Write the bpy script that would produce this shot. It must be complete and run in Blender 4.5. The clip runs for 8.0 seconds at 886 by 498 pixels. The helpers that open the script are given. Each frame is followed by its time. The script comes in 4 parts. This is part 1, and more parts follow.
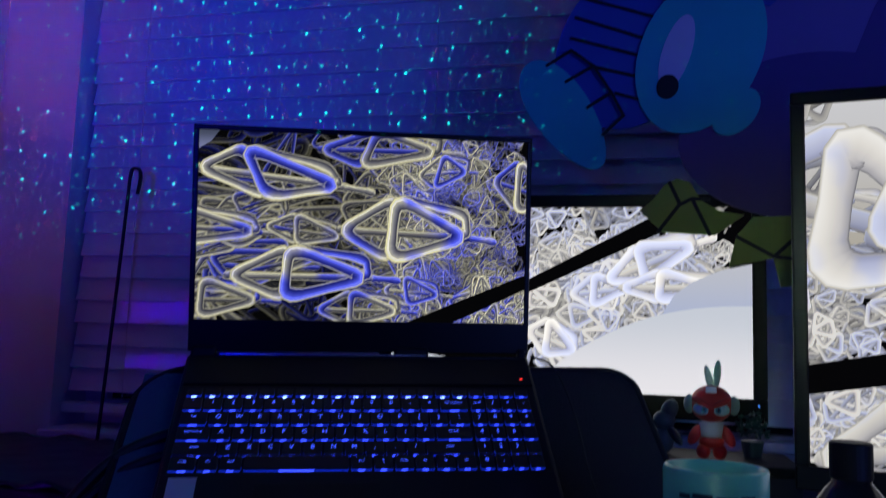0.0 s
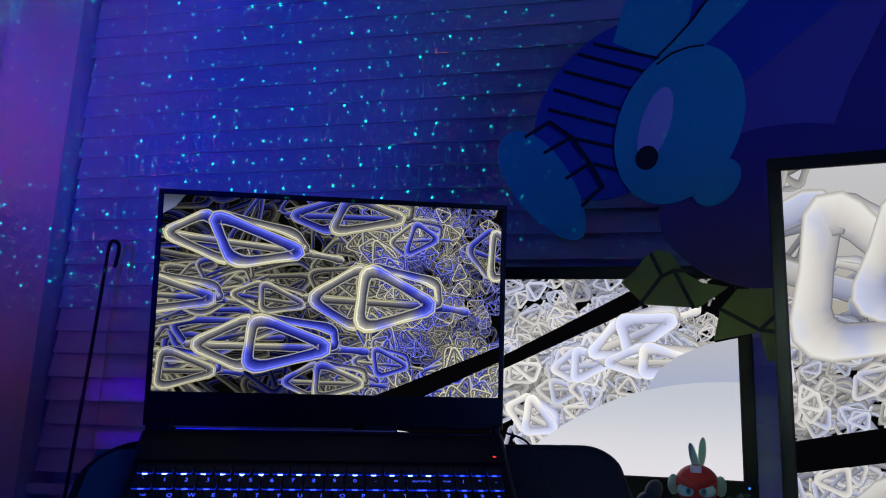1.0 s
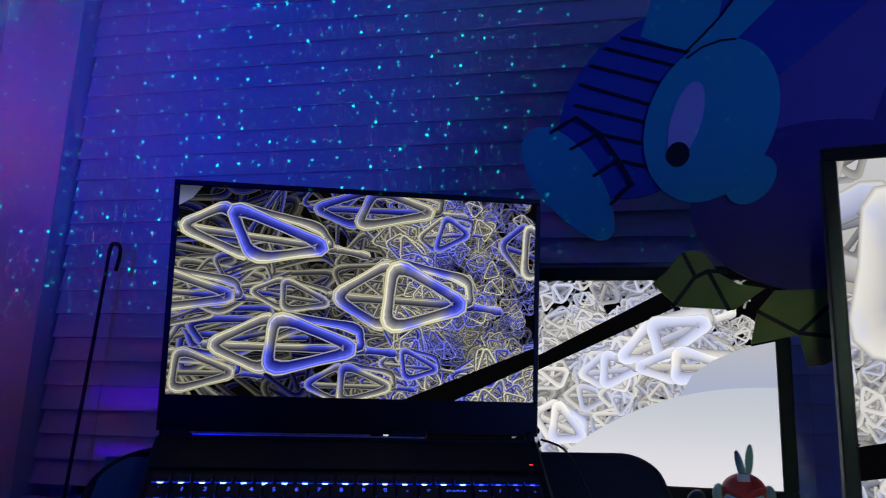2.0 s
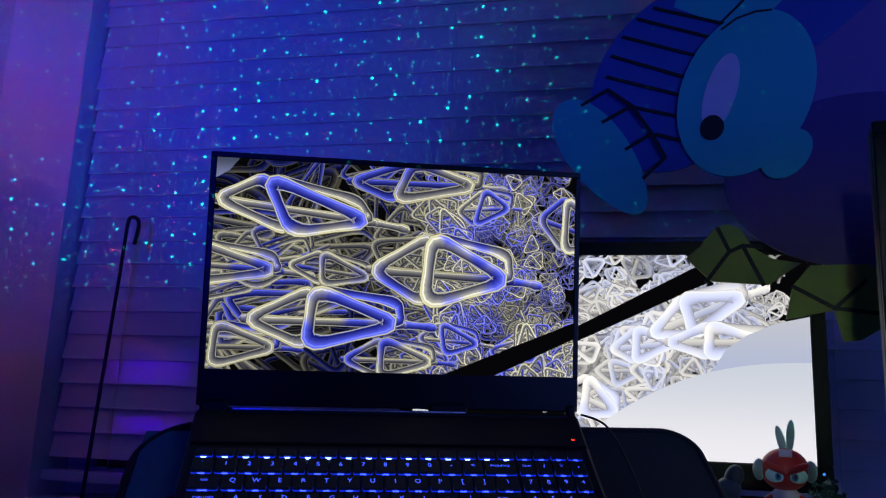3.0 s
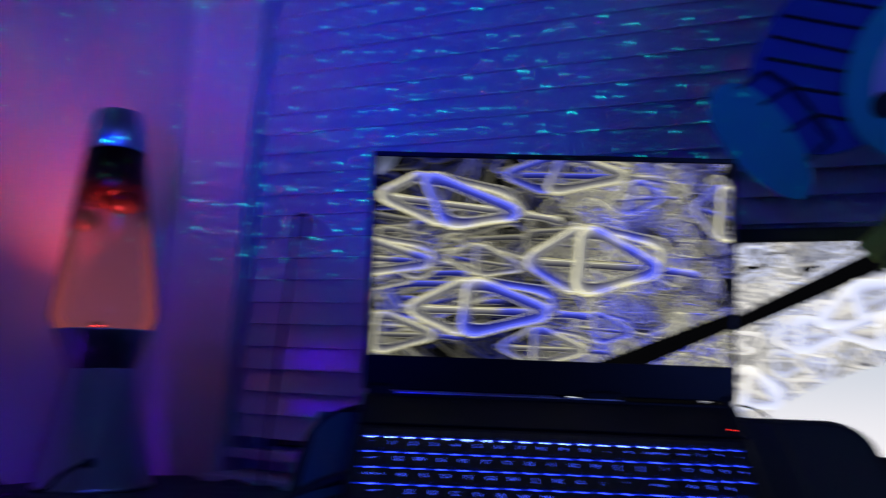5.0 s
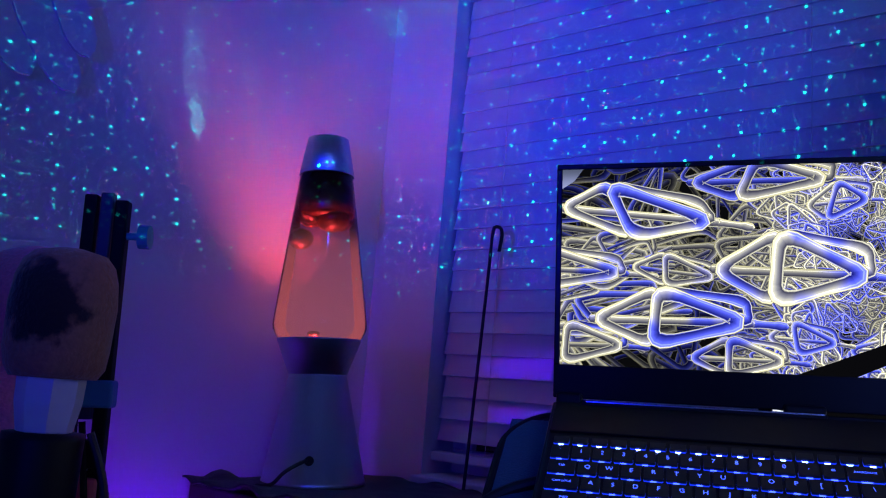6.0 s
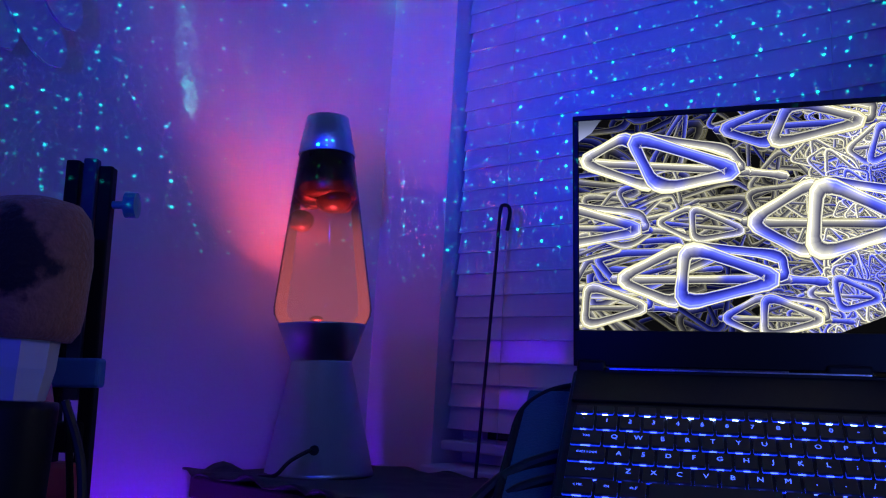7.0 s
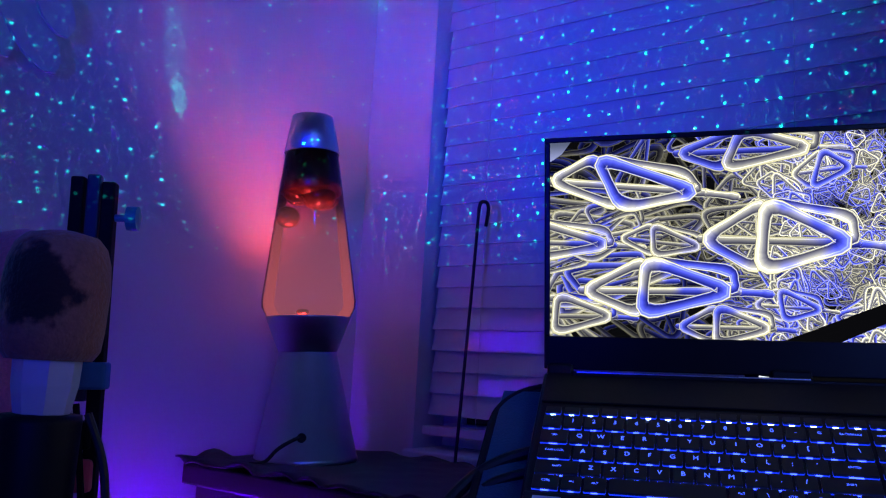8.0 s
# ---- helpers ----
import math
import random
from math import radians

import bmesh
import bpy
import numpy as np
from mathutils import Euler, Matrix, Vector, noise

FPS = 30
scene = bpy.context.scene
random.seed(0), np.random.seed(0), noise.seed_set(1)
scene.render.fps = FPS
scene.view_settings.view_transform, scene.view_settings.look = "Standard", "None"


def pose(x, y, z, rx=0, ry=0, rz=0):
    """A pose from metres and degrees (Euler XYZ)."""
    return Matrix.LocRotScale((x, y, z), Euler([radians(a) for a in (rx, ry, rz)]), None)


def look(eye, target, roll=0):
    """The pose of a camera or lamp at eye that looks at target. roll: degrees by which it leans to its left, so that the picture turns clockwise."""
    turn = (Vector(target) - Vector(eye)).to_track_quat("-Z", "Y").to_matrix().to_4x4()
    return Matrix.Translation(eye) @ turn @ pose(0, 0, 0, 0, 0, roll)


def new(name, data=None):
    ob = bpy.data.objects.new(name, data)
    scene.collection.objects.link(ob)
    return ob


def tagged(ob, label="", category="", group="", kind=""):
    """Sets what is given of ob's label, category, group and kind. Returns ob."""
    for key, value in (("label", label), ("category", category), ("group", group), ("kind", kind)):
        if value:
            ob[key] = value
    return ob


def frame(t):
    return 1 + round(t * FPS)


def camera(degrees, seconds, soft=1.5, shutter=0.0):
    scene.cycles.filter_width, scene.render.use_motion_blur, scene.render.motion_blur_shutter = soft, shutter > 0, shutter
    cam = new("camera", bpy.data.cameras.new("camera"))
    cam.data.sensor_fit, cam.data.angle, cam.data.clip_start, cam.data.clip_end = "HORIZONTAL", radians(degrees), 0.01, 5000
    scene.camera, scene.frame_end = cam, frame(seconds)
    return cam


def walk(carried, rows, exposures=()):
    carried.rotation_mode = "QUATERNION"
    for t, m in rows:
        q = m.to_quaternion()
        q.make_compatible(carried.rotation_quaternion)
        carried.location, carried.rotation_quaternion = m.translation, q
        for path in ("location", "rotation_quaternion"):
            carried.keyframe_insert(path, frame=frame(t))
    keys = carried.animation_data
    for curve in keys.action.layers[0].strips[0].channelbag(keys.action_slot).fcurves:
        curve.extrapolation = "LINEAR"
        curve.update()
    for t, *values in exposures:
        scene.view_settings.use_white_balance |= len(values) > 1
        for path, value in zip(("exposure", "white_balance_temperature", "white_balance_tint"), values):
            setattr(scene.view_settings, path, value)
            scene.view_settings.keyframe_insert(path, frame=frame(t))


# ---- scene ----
cam = camera(57.19, 8.0, soft=1.1, shutter=0.5)
ROWS = [
    (0.0, -0.0199, -0.0361, 0.9691, 13.11, 6.39, -1.88),
    (0.5, -0.0038, -0.0078, 0.9622, 12.98, 11.25, -2.12),
    (1.0, 0.0000, 0.0000, 0.9600, 12.89, 12.22, -2.10),
    (1.5, -0.0412, 0.0379, 0.9566, 12.37, 12.67, -2.12),
    (2.0, -0.0501, 0.0380, 0.9505, 12.18, 13.23, -2.12),
    (2.2, -0.1123, 0.0420, 0.9476, 12.15, 13.36, -2.19),
    (3.5, -0.0813, 0.0308, 0.9523, 12.03, 10.53, -2.20),
    (4.0, -0.0910, 0.0125, 0.9532, 12.43, 10.70, -2.20),
    (4.5, -0.0960, 0.0195, 0.9496, 13.43, 10.68, -2.29),
    (4.8, -0.0919, 0.0231, 0.9469, 15.35, 10.65, -2.60),
    (4.9, -0.0882, 0.0197, 0.9478, 18.51, 10.33, -3.08),
    (5.0, -0.0827, 0.0168, 0.9456, 22.92, 10.31, -3.33),
    (5.1, -0.0758, 0.0083, 0.9440, 28.53, 10.17, -5.06),
    (5.2, -0.0754, -0.0040, 0.9506, 32.59, 9.69, -5.10),
    (6.3, -0.0529, 0.0134, 0.9401, 37.40, 9.98, -4.33),
    (6.5, -0.0704, 0.0490, 0.9234, 37.46, 10.06, -4.00),
    (7.0, -0.0985, 0.0522, 0.9191, 37.62, 9.91, -3.31),
    (7.5, -0.0763, 0.0005, 0.9443, 36.31, 9.08, -3.20),
    (8.0, -0.0586, -0.0037, 0.9446, 36.27, 8.30, -3.14),
]
walk(cam, [(t, pose(x, y, z, 90 + pitch, roll, yaw)) for t, x, y, z, yaw, pitch, roll in ROWS],
     exposures=((0.0, -0.64), (1.0, -0.72), (2.2, -0.70), (3.4, -0.46), (5.1, -0.46), (5.6, -0.1), (6.3, 0.36), (8.0, 0.34)))

# ---- world and lights ----
world = bpy.data.worlds.new("night_room")
scene.world = world
world.use_nodes = True
world.node_tree.nodes["Background"].inputs[0].default_value = (0.05, 0.08, 0.35, 1)
world.node_tree.nodes["Background"].inputs[1].default_value = 0.02


def light(name, kind, energy, colour, m, size=0.02):
    data = bpy.data.lights.new(name, kind)
    data.energy, data.color = energy, colour
    if kind == "AREA":
        data.size = size
    else:
        data.shadow_soft_size = size
    ob = new(name, data)
    ob.matrix_world = m
    return ob


def lamp_nodes(ob):
    """The lamp's node tree and its emission node."""
    ob.data.use_nodes = True
    tree = ob.data.node_tree
    return tree, next(n for n in tree.nodes if n.type == "EMISSION")


def math_node(tree, op, a, b=None, c=None, clamp=False):
    n = tree.nodes.new("ShaderNodeMath")
    n.operation, n.use_clamp = op, clamp
    for i, v in enumerate((a, b, c)):
        if v is None:
            continue
        if isinstance(v, (int, float)):
            n.inputs[i].default_value = v
        else:
            tree.links.new(v, n.inputs[i])
    return n.outputs[0]


def dot_node(tree, vec, axis):
    n = tree.nodes.new("ShaderNodeVectorMath")
    n.operation = "DOT_PRODUCT"
    tree.links.new(vec, n.inputs[0])
    n.inputs[1].default_value = axis
    return n.outputs["Value"]


def smooth_node(tree, v, lo, hi, to_lo=0.0, to_hi=1.0):
    n = tree.nodes.new("ShaderNodeMapRange")
    n.interpolation_type = "SMOOTHSTEP"
    tree.links.new(v, n.inputs[0])
    for i, q in zip((1, 2, 3, 4), (lo, hi, to_lo, to_hi)):
        n.inputs[i].default_value = q
    return n.outputs[0]


STAR_EYE = Vector((-0.15, -0.55, 1.02))
STAR_AIM = Vector((-0.80, 1.42, 1.78))


def star_projector():
    """The galaxy projector's beam: cyan star points and a blue cloud, thrown up at the window corner."""
    ob = light("galaxy_projector_beam", "POINT", STAR_POWER, (1, 1, 1), Matrix.Translation(STAR_EYE), 0.002)
    tree, em = lamp_nodes(ob)
    f = (STAR_AIM - STAR_EYE).normalized()
    r = f.cross(Vector((0, 0, 1))).normalized()
    u = r.cross(f)
    way = tree.nodes.new("ShaderNodeTexCoord").outputs["Normal"]
    depth = math_node(tree, "MAXIMUM", dot_node(tree, way, f * STAR_SIGN), 0.05)
    a = math_node(tree, "DIVIDE", dot_node(tree, way, r * STAR_SIGN), depth)
    b = math_node(tree, "DIVIDE", dot_node(tree, way, u * STAR_SIGN), depth)
    ab = tree.nodes.new("ShaderNodeCombineXYZ")
    tree.links.new(a, ab.inputs[0])
    tree.links.new(b, ab.inputs[1])
    total = None
    for scale, size, gain in ((40.0, 0.050, 1.0), (55.0, 0.052, 0.42), (83.0, 0.055, 0.14)):
        vor = tree.nodes.new("ShaderNodeTexVoronoi")
        vor.voronoi_dimensions = "2D"
        vor.inputs["Scale"].default_value = scale
        vor.inputs["Randomness"].default_value = 0.68
        tree.links.new(ab.outputs[0], vor.inputs["Vector"])
        point = smooth_node(tree, vor.outputs["Distance"], size * 0.55, size, 1.0, 0.0)
        sep = tree.nodes.new("ShaderNodeSeparateColor")
        tree.links.new(vor.outputs["Color"], sep.inputs[0])
        twinkle = math_node(tree, "POWER", sep.outputs[0], 1.2)
        one = math_node(tree, "MULTIPLY", math_node(tree, "MULTIPLY", point, twinkle), gain)
        total = one if total is None else math_node(tree, "ADD", total, one)
    rad = math_node(tree, "SQRT", math_node(tree, "ADD", math_node(tree, "MULTIPLY", a, a), math_node(tree, "MULTIPLY", b, b)))
    front = smooth_node(tree, dot_node(tree, way, f * STAR_SIGN), 0.02, 0.12)
    low = smooth_node(tree, b, -0.32, -0.24)
    right = math_node(tree, "MULTIPLY", smooth_node(tree, a, 0.14, 0.38, 1.0, 0.05), smooth_node(tree, a, -0.55, -0.20, 0.42, 1.0))
    stars = math_node(tree, "MULTIPLY", math_node(tree, "MULTIPLY", total, low), math_node(tree, "MULTIPLY", front, right))
    # thin drifting wisps where the beam passes a rippled lens
    fil = tree.nodes.new("ShaderNodeTexNoise")
    fil.noise_dimensions = "2D"
    fil.inputs["Scale"].default_value = 46.0
    fil.inputs["Detail"].default_value = 4
    fil.inputs["Distortion"].default_value = 2.5
    tree.links.new(ab.outputs[0], fil.inputs["Vector"])
    thread = smooth_node(tree, math_node(tree, "ABSOLUTE", math_node(tree, "SUBTRACT", fil.outputs[0], 0.5)), 0.0, 0.05, 1.0, 0.05)
    for ca, cb, wa, wb, gain in WISPS:
        da = math_node(tree, "DIVIDE", math_node(tree, "SUBTRACT", a, ca), wa)
        db = math_node(tree, "DIVIDE", math_node(tree, "SUBTRACT", b, cb), wb)
        q = math_node(tree, "ADD", math_node(tree, "MULTIPLY", da, da), math_node(tree, "MULTIPLY", db, db))
        soft = math_node(tree, "MULTIPLY", smooth_node(tree, q, 0.0, 1.0, 1.0, 0.0), math_node(tree, "MULTIPLY", thread, gain))
        stars = math_node(tree, "ADD", stars, soft)
    noi = tree.nodes.new("ShaderNodeTexNoise")
    noi.noise_dimensions = "2D"
    noi.inputs["Scale"].default_value = 3.2
    noi.inputs["Detail"].default_value = 3
    tree.links.new(ab.outputs[0], noi.inputs["Vector"])
    cloud = smooth_node(tree, noi.outputs[0], 0.42, 0.72)
    core = math_node(tree, "POWER", smooth_node(tree, rad, 0.0, 0.78, 1.0, 0.0), 2.0)
    cloud = math_node(tree, "MULTIPLY", math_node(tree, "ADD", math_node(tree, "MULTIPLY", cloud, 0.7), 0.6), core)
    cloud = math_node(tree, "MULTIPLY", math_node(tree, "MULTIPLY", math_node(tree, "ADD", cloud, 0.085), smooth_node(tree, b, -0.40, -0.10, 0.3, 1.0)), math_node(tree, "MULTIPLY", math_node(tree, "MULTIPLY", front, smooth_node(tree, a, -0.45, -0.12, 0.52, 1.0)), smooth_node(tree, a, -0.04, 0.28, 1.0, 0.14)))

    def tint(value, colour):
        n = tree.nodes.new("ShaderNodeVectorMath")
        n.operation = "SCALE"
        n.inputs[0].default_value = colour
        tree.links.new(value, n.inputs["Scale"])
        return n.outputs[0]

    add = tree.nodes.new("ShaderNodeVectorMath")
    tree.links.new(tint(stars, STAR_TINT), add.inputs[0])
    tree.links.new(tint(cloud, CLOUD_TINT), add.inputs[1])
    tree.links.new(add.outputs[0], em.inputs[0])
    return ob


STAR_SIGN = 1.0
WISPS = ((-0.388, -0.085, 0.013, 0.080, 0.040), (-0.388, -0.125, 0.008, 0.030, 0.075), (-0.340, -0.095, 0.010, 0.085, 0.018), (-0.222, 0.0, 0.022, 0.020, 0.08), (-0.165, 0.012, 0.040, 0.030, 0.02))
STAR_POWER = 1600.0
STAR_TINT = (0.008, 1.0, 0.85)
CLOUD_TINT = (0.0002, 0.0008, 0.090)
star_projector()


def violet_patches():
    """Violet bars on the blind, from an added lamp masked to four rectangles."""
    eye = Vector((-0.64, 0.50, 0.86))
    ob = light("violet_bar_lamp", "POINT", VIOLET_POWER, (1, 1, 1), Matrix.Translation(eye), 0.004)
    tree, em = lamp_nodes(ob)
    way = tree.nodes.new("ShaderNodeTexCoord").outputs["Normal"]
    dy = math_node(tree, "MAXIMUM", dot_node(tree, way, Vector((0, 1, 0)) * STAR_SIGN), 0.05)
    k = 1.415 - eye.y
    px = math_node(tree, "MULTIPLY_ADD", math_node(tree, "DIVIDE", dot_node(tree, way, Vector((1, 0, 0)) * STAR_SIGN), dy), k, eye.x)
    pz = math_node(tree, "MULTIPLY_ADD", math_node(tree, "DIVIDE", dot_node(tree, way, Vector((0, 0, 1)) * STAR_SIGN), dy), k, eye.z)
    total = None
    for x0, x1, z0, z1, g in ((-1.03, -0.866, 0.986, 1.026, 1.0), (-1.02, -0.80, 1.030, 1.048, 0.25), (-1.008, -0.87, 0.896, 0.922, 0.9), (-0.99, -0.90, 0.818, 0.842, 0.8)):
        q = smooth_node(tree, px, x0 - 0.004, x0 + 0.004)
        for v, lo, hi, a, b in ((px, x1 - 0.004, x1 + 0.004, 1.0, 0.0), (pz, z0 - 0.003, z0 + 0.003, 0.0, 1.0), (pz, z1 - 0.003, z1 + 0.003, 1.0, 0.0)):
            q = math_node(tree, "MULTIPLY", q, smooth_node(tree, v, lo, hi, a, b))
        q = math_node(tree, "MULTIPLY", q, g)
        total = q if total is None else math_node(tree, "ADD", total, q)
    em.inputs[0].default_value = (0.07, 0.0, 1.0, 1)
    tree.links.new(total, em.inputs[1])


VIOLET_POWER = 26.0
violet_patches()
# added dim blue fill lamp, standing for room light on the cutout board
board_fill = light("blue_fill", "AREA", 2.9, (0.10, 0.19, 1.0), look((1.25, -0.5, 1.15), (0.30, 1.05, 1.42)), 0.9)
board_fill.data.spread = radians(76)
# violet light strip low beside the corner table
light("violet_strip_light", "POINT", 4.8, (0.12, 0.0, 1.0), Matrix.Translation((-1.25, 0.80, 0.52)), 0.03)
# added cool fill, no lamp stands here; lifts leaf boards, figures and mug
lamp = light("cool_front_fill", "AREA", 0.065, (0.72, 1.0, 0.78), look((-0.06, -0.35, 1.18), (0.13, 1.0, 0.99)), 0.05)
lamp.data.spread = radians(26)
# bulb in the foot of the lava lamp
LAVA = Vector((-1.165, 1.092, 0.760))
LEAN = Matrix.Translation(LAVA) @ Matrix.Rotation(radians(3.2), 4, Vector((0.707, -0.707, 0))) @ Matrix.Scale(0.965, 4)
bulb = light("lava_bulb", "SPOT", 16.5, (1.0, 0.12, 0.14), LEAN @ pose(0, 0, 0.156, 180, 0, 0), 0.046)
bulb.data.spot_size, bulb.data.spot_blend = radians(86), 1.0

# ---- materials ----


def material(name, colour, rough=0.6, metal=0.0, grain=0.0, scale=40.0, bump=0.0, stretch=(1, 1, 1), stain=0.0, sheen=0.0, spec=0.5):
    """A surface with fine grain and wide stains in its colour and relief, in metres."""
    m = bpy.data.materials.new(name)
    m.use_nodes = True
    t = m.node_tree
    b = t.nodes["Principled BSDF"]
    b.inputs["Roughness"].default_value = rough
    b.inputs["Metallic"].default_value = metal
    b.inputs["Specular IOR Level"].default_value = spec
    b.inputs["Sheen Weight"].default_value = sheen
    co = t.nodes.new("ShaderNodeTexCoord").outputs["Object"]
    mp = t.nodes.new("ShaderNodeMapping")
    mp.inputs["Scale"].default_value = stretch
    t.links.new(co, mp.inputs[0])
    fine = t.nodes.new("ShaderNodeTexNoise")
    fine.inputs["Scale"].default_value = scale
    fine.inputs["Detail"].default_value = 6
    t.links.new(mp.outputs[0], fine.inputs["Vector"])
    wide = t.nodes.new("ShaderNodeTexNoise")
    wide.inputs["Scale"].default_value = 4.0
    wide.inputs["Detail"].default_value = 3
    t.links.new(co, wide.inputs["Vector"])
    g = math_node(t, "MULTIPLY_ADD", fine.outputs[0], 2 * grain, 1 - grain)
    s = math_node(t, "MULTIPLY_ADD", wide.outputs[0], 2 * stain, 1 - stain)
    sc = t.nodes.new("ShaderNodeVectorMath")
    sc.operation = "SCALE"
    sc.inputs[0].default_value = colour
    t.links.new(math_node(t, "MULTIPLY", g, s), sc.inputs["Scale"])
    t.links.new(sc.outputs[0], b.inputs["Base Color"])
    rr = math_node(t, "MULTIPLY_ADD", fine.outputs[0], 0.2, rough - 0.1, clamp=True)
    t.links.new(rr, b.inputs["Roughness"])
    if bump:
        bp = t.nodes.new("ShaderNodeBump")
        bp.inputs["Strength"].default_value = bump
        bp.inputs["Distance"].default_value = 0.002
        t.links.new(fine.outputs[0], bp.inputs["Height"])
        t.links.new(bp.outputs[0], b.inputs["Normal"])
    return m


def glow(name, colour, strength):
    m = bpy.data.materials.new(name)
    m.use_nodes = True
    b = m.node_tree.nodes["Principled BSDF"]
    b.inputs["Base Color"].default_value = (0.01, 0.01, 0.02, 1)
    b.inputs["Emission Color"].default_value = (*colour, 1)
    b.inputs["Emission Strength"].default_value = strength
    m.cycles.emission_sampling = "NONE"
    return m


WALL = material("wall_paint", (0.78, 0.77, 0.76), 0.8, grain=0.04, scale=180, bump=0.25, stain=0.04)
CEIL = material("ceiling_paint", (0.8, 0.8, 0.79), 0.85, grain=0.05, scale=120, bump=0.4, stain=0.03)
CARPET = material("carpet", (0.16, 0.14, 0.13), 0.95, grain=0.5, scale=300, bump=0.8, stain=0.1)
TRIM = material("white_trim", (0.78, 0.78, 0.76), 0.45, grain=0.03, scale=60, bump=0.1)
SLAT = material("white_slat", (0.76, 0.76, 0.75), 0.5, grain=0.06, scale=30, stretch=(0.1, 1, 1), bump=0.06, stain=0.04)
CORD = material("blind_cord", (0.6, 0.6, 0.6), 0.8, grain=0.2, scale=400)
WAND = material("dark_wand", (0.012, 0.011, 0.012), 0.35, grain=0.2)
WOOD = material("dark_red_wood", (0.035, 0.012, 0.011), 0.38, grain=0.35, scale=18, stretch=(1, 12, 12), bump=0.1, stain=0.2)
DESKTOP = material("black_desk_laminate", (0.02, 0.02, 0.023), 0.45, grain=0.25, scale=60, stretch=(1, 10, 10), stain=0.2)
CLOTH = material("black_cloth", (0.014, 0.013, 0.016), 0.95, grain=0.4, scale=500, bump=0.5, sheen=0.2)
PLASTIC = material("black_plastic", (0.010, 0.010, 0.012), 0.5, grain=0.15, scale=300, bump=0.05, spec=0.25)
GLOSSY = material("glossy_black_bezel", (0.007, 0.007, 0.009), 0.36, grain=0.1, scale=100, spec=0.2)
KEYCAP = material("matte_keycap", (0.014, 0.014, 0.018), 0.55, grain=0.15, scale=400)
ALUM = material("brushed_dark_aluminium", (0.03, 0.03, 0.035), 0.38, metal=0.8, grain=0.15, scale=200, stretch=(1, 20, 1))
SILVER = material("brushed_aluminium", (0.64, 0.65, 0.72), 0.30, metal=1.0, grain=0.08, scale=90, stretch=(6, 6, 0.25), bump=0.05)
RIM = material("white_trim", (0.78, 0.78, 0.76), 0.45, grain=0.03, scale=60, bump=0.1)
SLAT = material("white_slat", (0.76, 0.76, 0.75), 0.5, grain=0.06, scale=30, stretch=(0.1, 1, 1), bump=0.06, stain=0.04)
CORD = material("blind_cord", (0.6, 0.6, 0.6), 0.8, grain=0.2, scale=400)
WAND = material("dark_wand", (0.012, 0.011, 0.012), 0.35, grain=0.2)
WOOD = material("dark_red_wood", (0.035, 0.012, 0.011), 0.38, grain=0.35, scale=18, stretch=(1, 12, 12), bump=0.1, stain=0.2)
DESKTOP = material("black_desk_laminate", (0.02, 0.02, 0.023), 0.45, grain=0.25, scale=60, stretch=(1, 10, 10), stain=0.2)
CLOTH = material("black_cloth", (0.014, 0.013, 0.016), 0.95, grain=0.4, scale=500, bump=0.5, sheen=0.2)
PLASTIC = material("black_plastic", (0.010, 0.010, 0.012), 0.5, grain=0.15, scale=300, bump=0.05, spec=0.25)
GLOSSY = material("glossy_black_bezel", (0.007, 0.007, 0.009), 0.36, grain=0.1, scale=100, spec=0.2)
KEYCAP = material("matte_keycap", (0.014, 0.014, 0.018), 0.55, grain=0.15, scale=400)
ALUM = material("brushed_dark_aluminium", (0.03, 0.03, 0.035), 0.38, metal=0.8, grain=0.15, scale=200, stretch=(1, 20, 1))
SILVER = material("brushed_aluminium", (0.58, 0.59, 0.64), 0.34, metal=1.0, grain=0.08, scale=90, stretch=(6, 6, 0.25), bump=0.05)
tan = SILVER.node_tree.nodes.new("ShaderNodeTangent")
tan.direction_type, tan.axis = "RADIAL", "Z"
SILVER.node_tree.links.new(tan.outputs[0], SILVER.node_tree.nodes["Principled BSDF"].inputs["Tangent"])
SILVER.node_tree.nodes["Principled BSDF"].inputs["Anisotropic"].default_value = 0.75
RIM = material("silver_glint", (0.6, 0.6, 0.62), 0.25, metal=1.0, grain=0.05)
NAVY = material("dark_navy_fabric", (0.010, 0.012, 0.020), 0.9, grain=0.35, scale=600, bump=0.5, sheen=0.1)
FABRIC = material("dark_teal_fabric", (0.03, 0.11, 0.20), 0.9, grain=0.35, scale=600, bump=0.5, sheen=0.2, stain=0.1)
PIPING = material("black_piping", (0.012, 0.012, 0.014), 0.8, grain=0.3, scale=400)
CABLE = material("black_cable", (0.012, 0.012, 0.013), 0.5, grain=0.1)
FOAM = material("brown_foam", (0.42, 0.18, 0.095), 0.95, grain=0.35, scale=260, bump=0.9, stain=0.3, sheen=0.3)


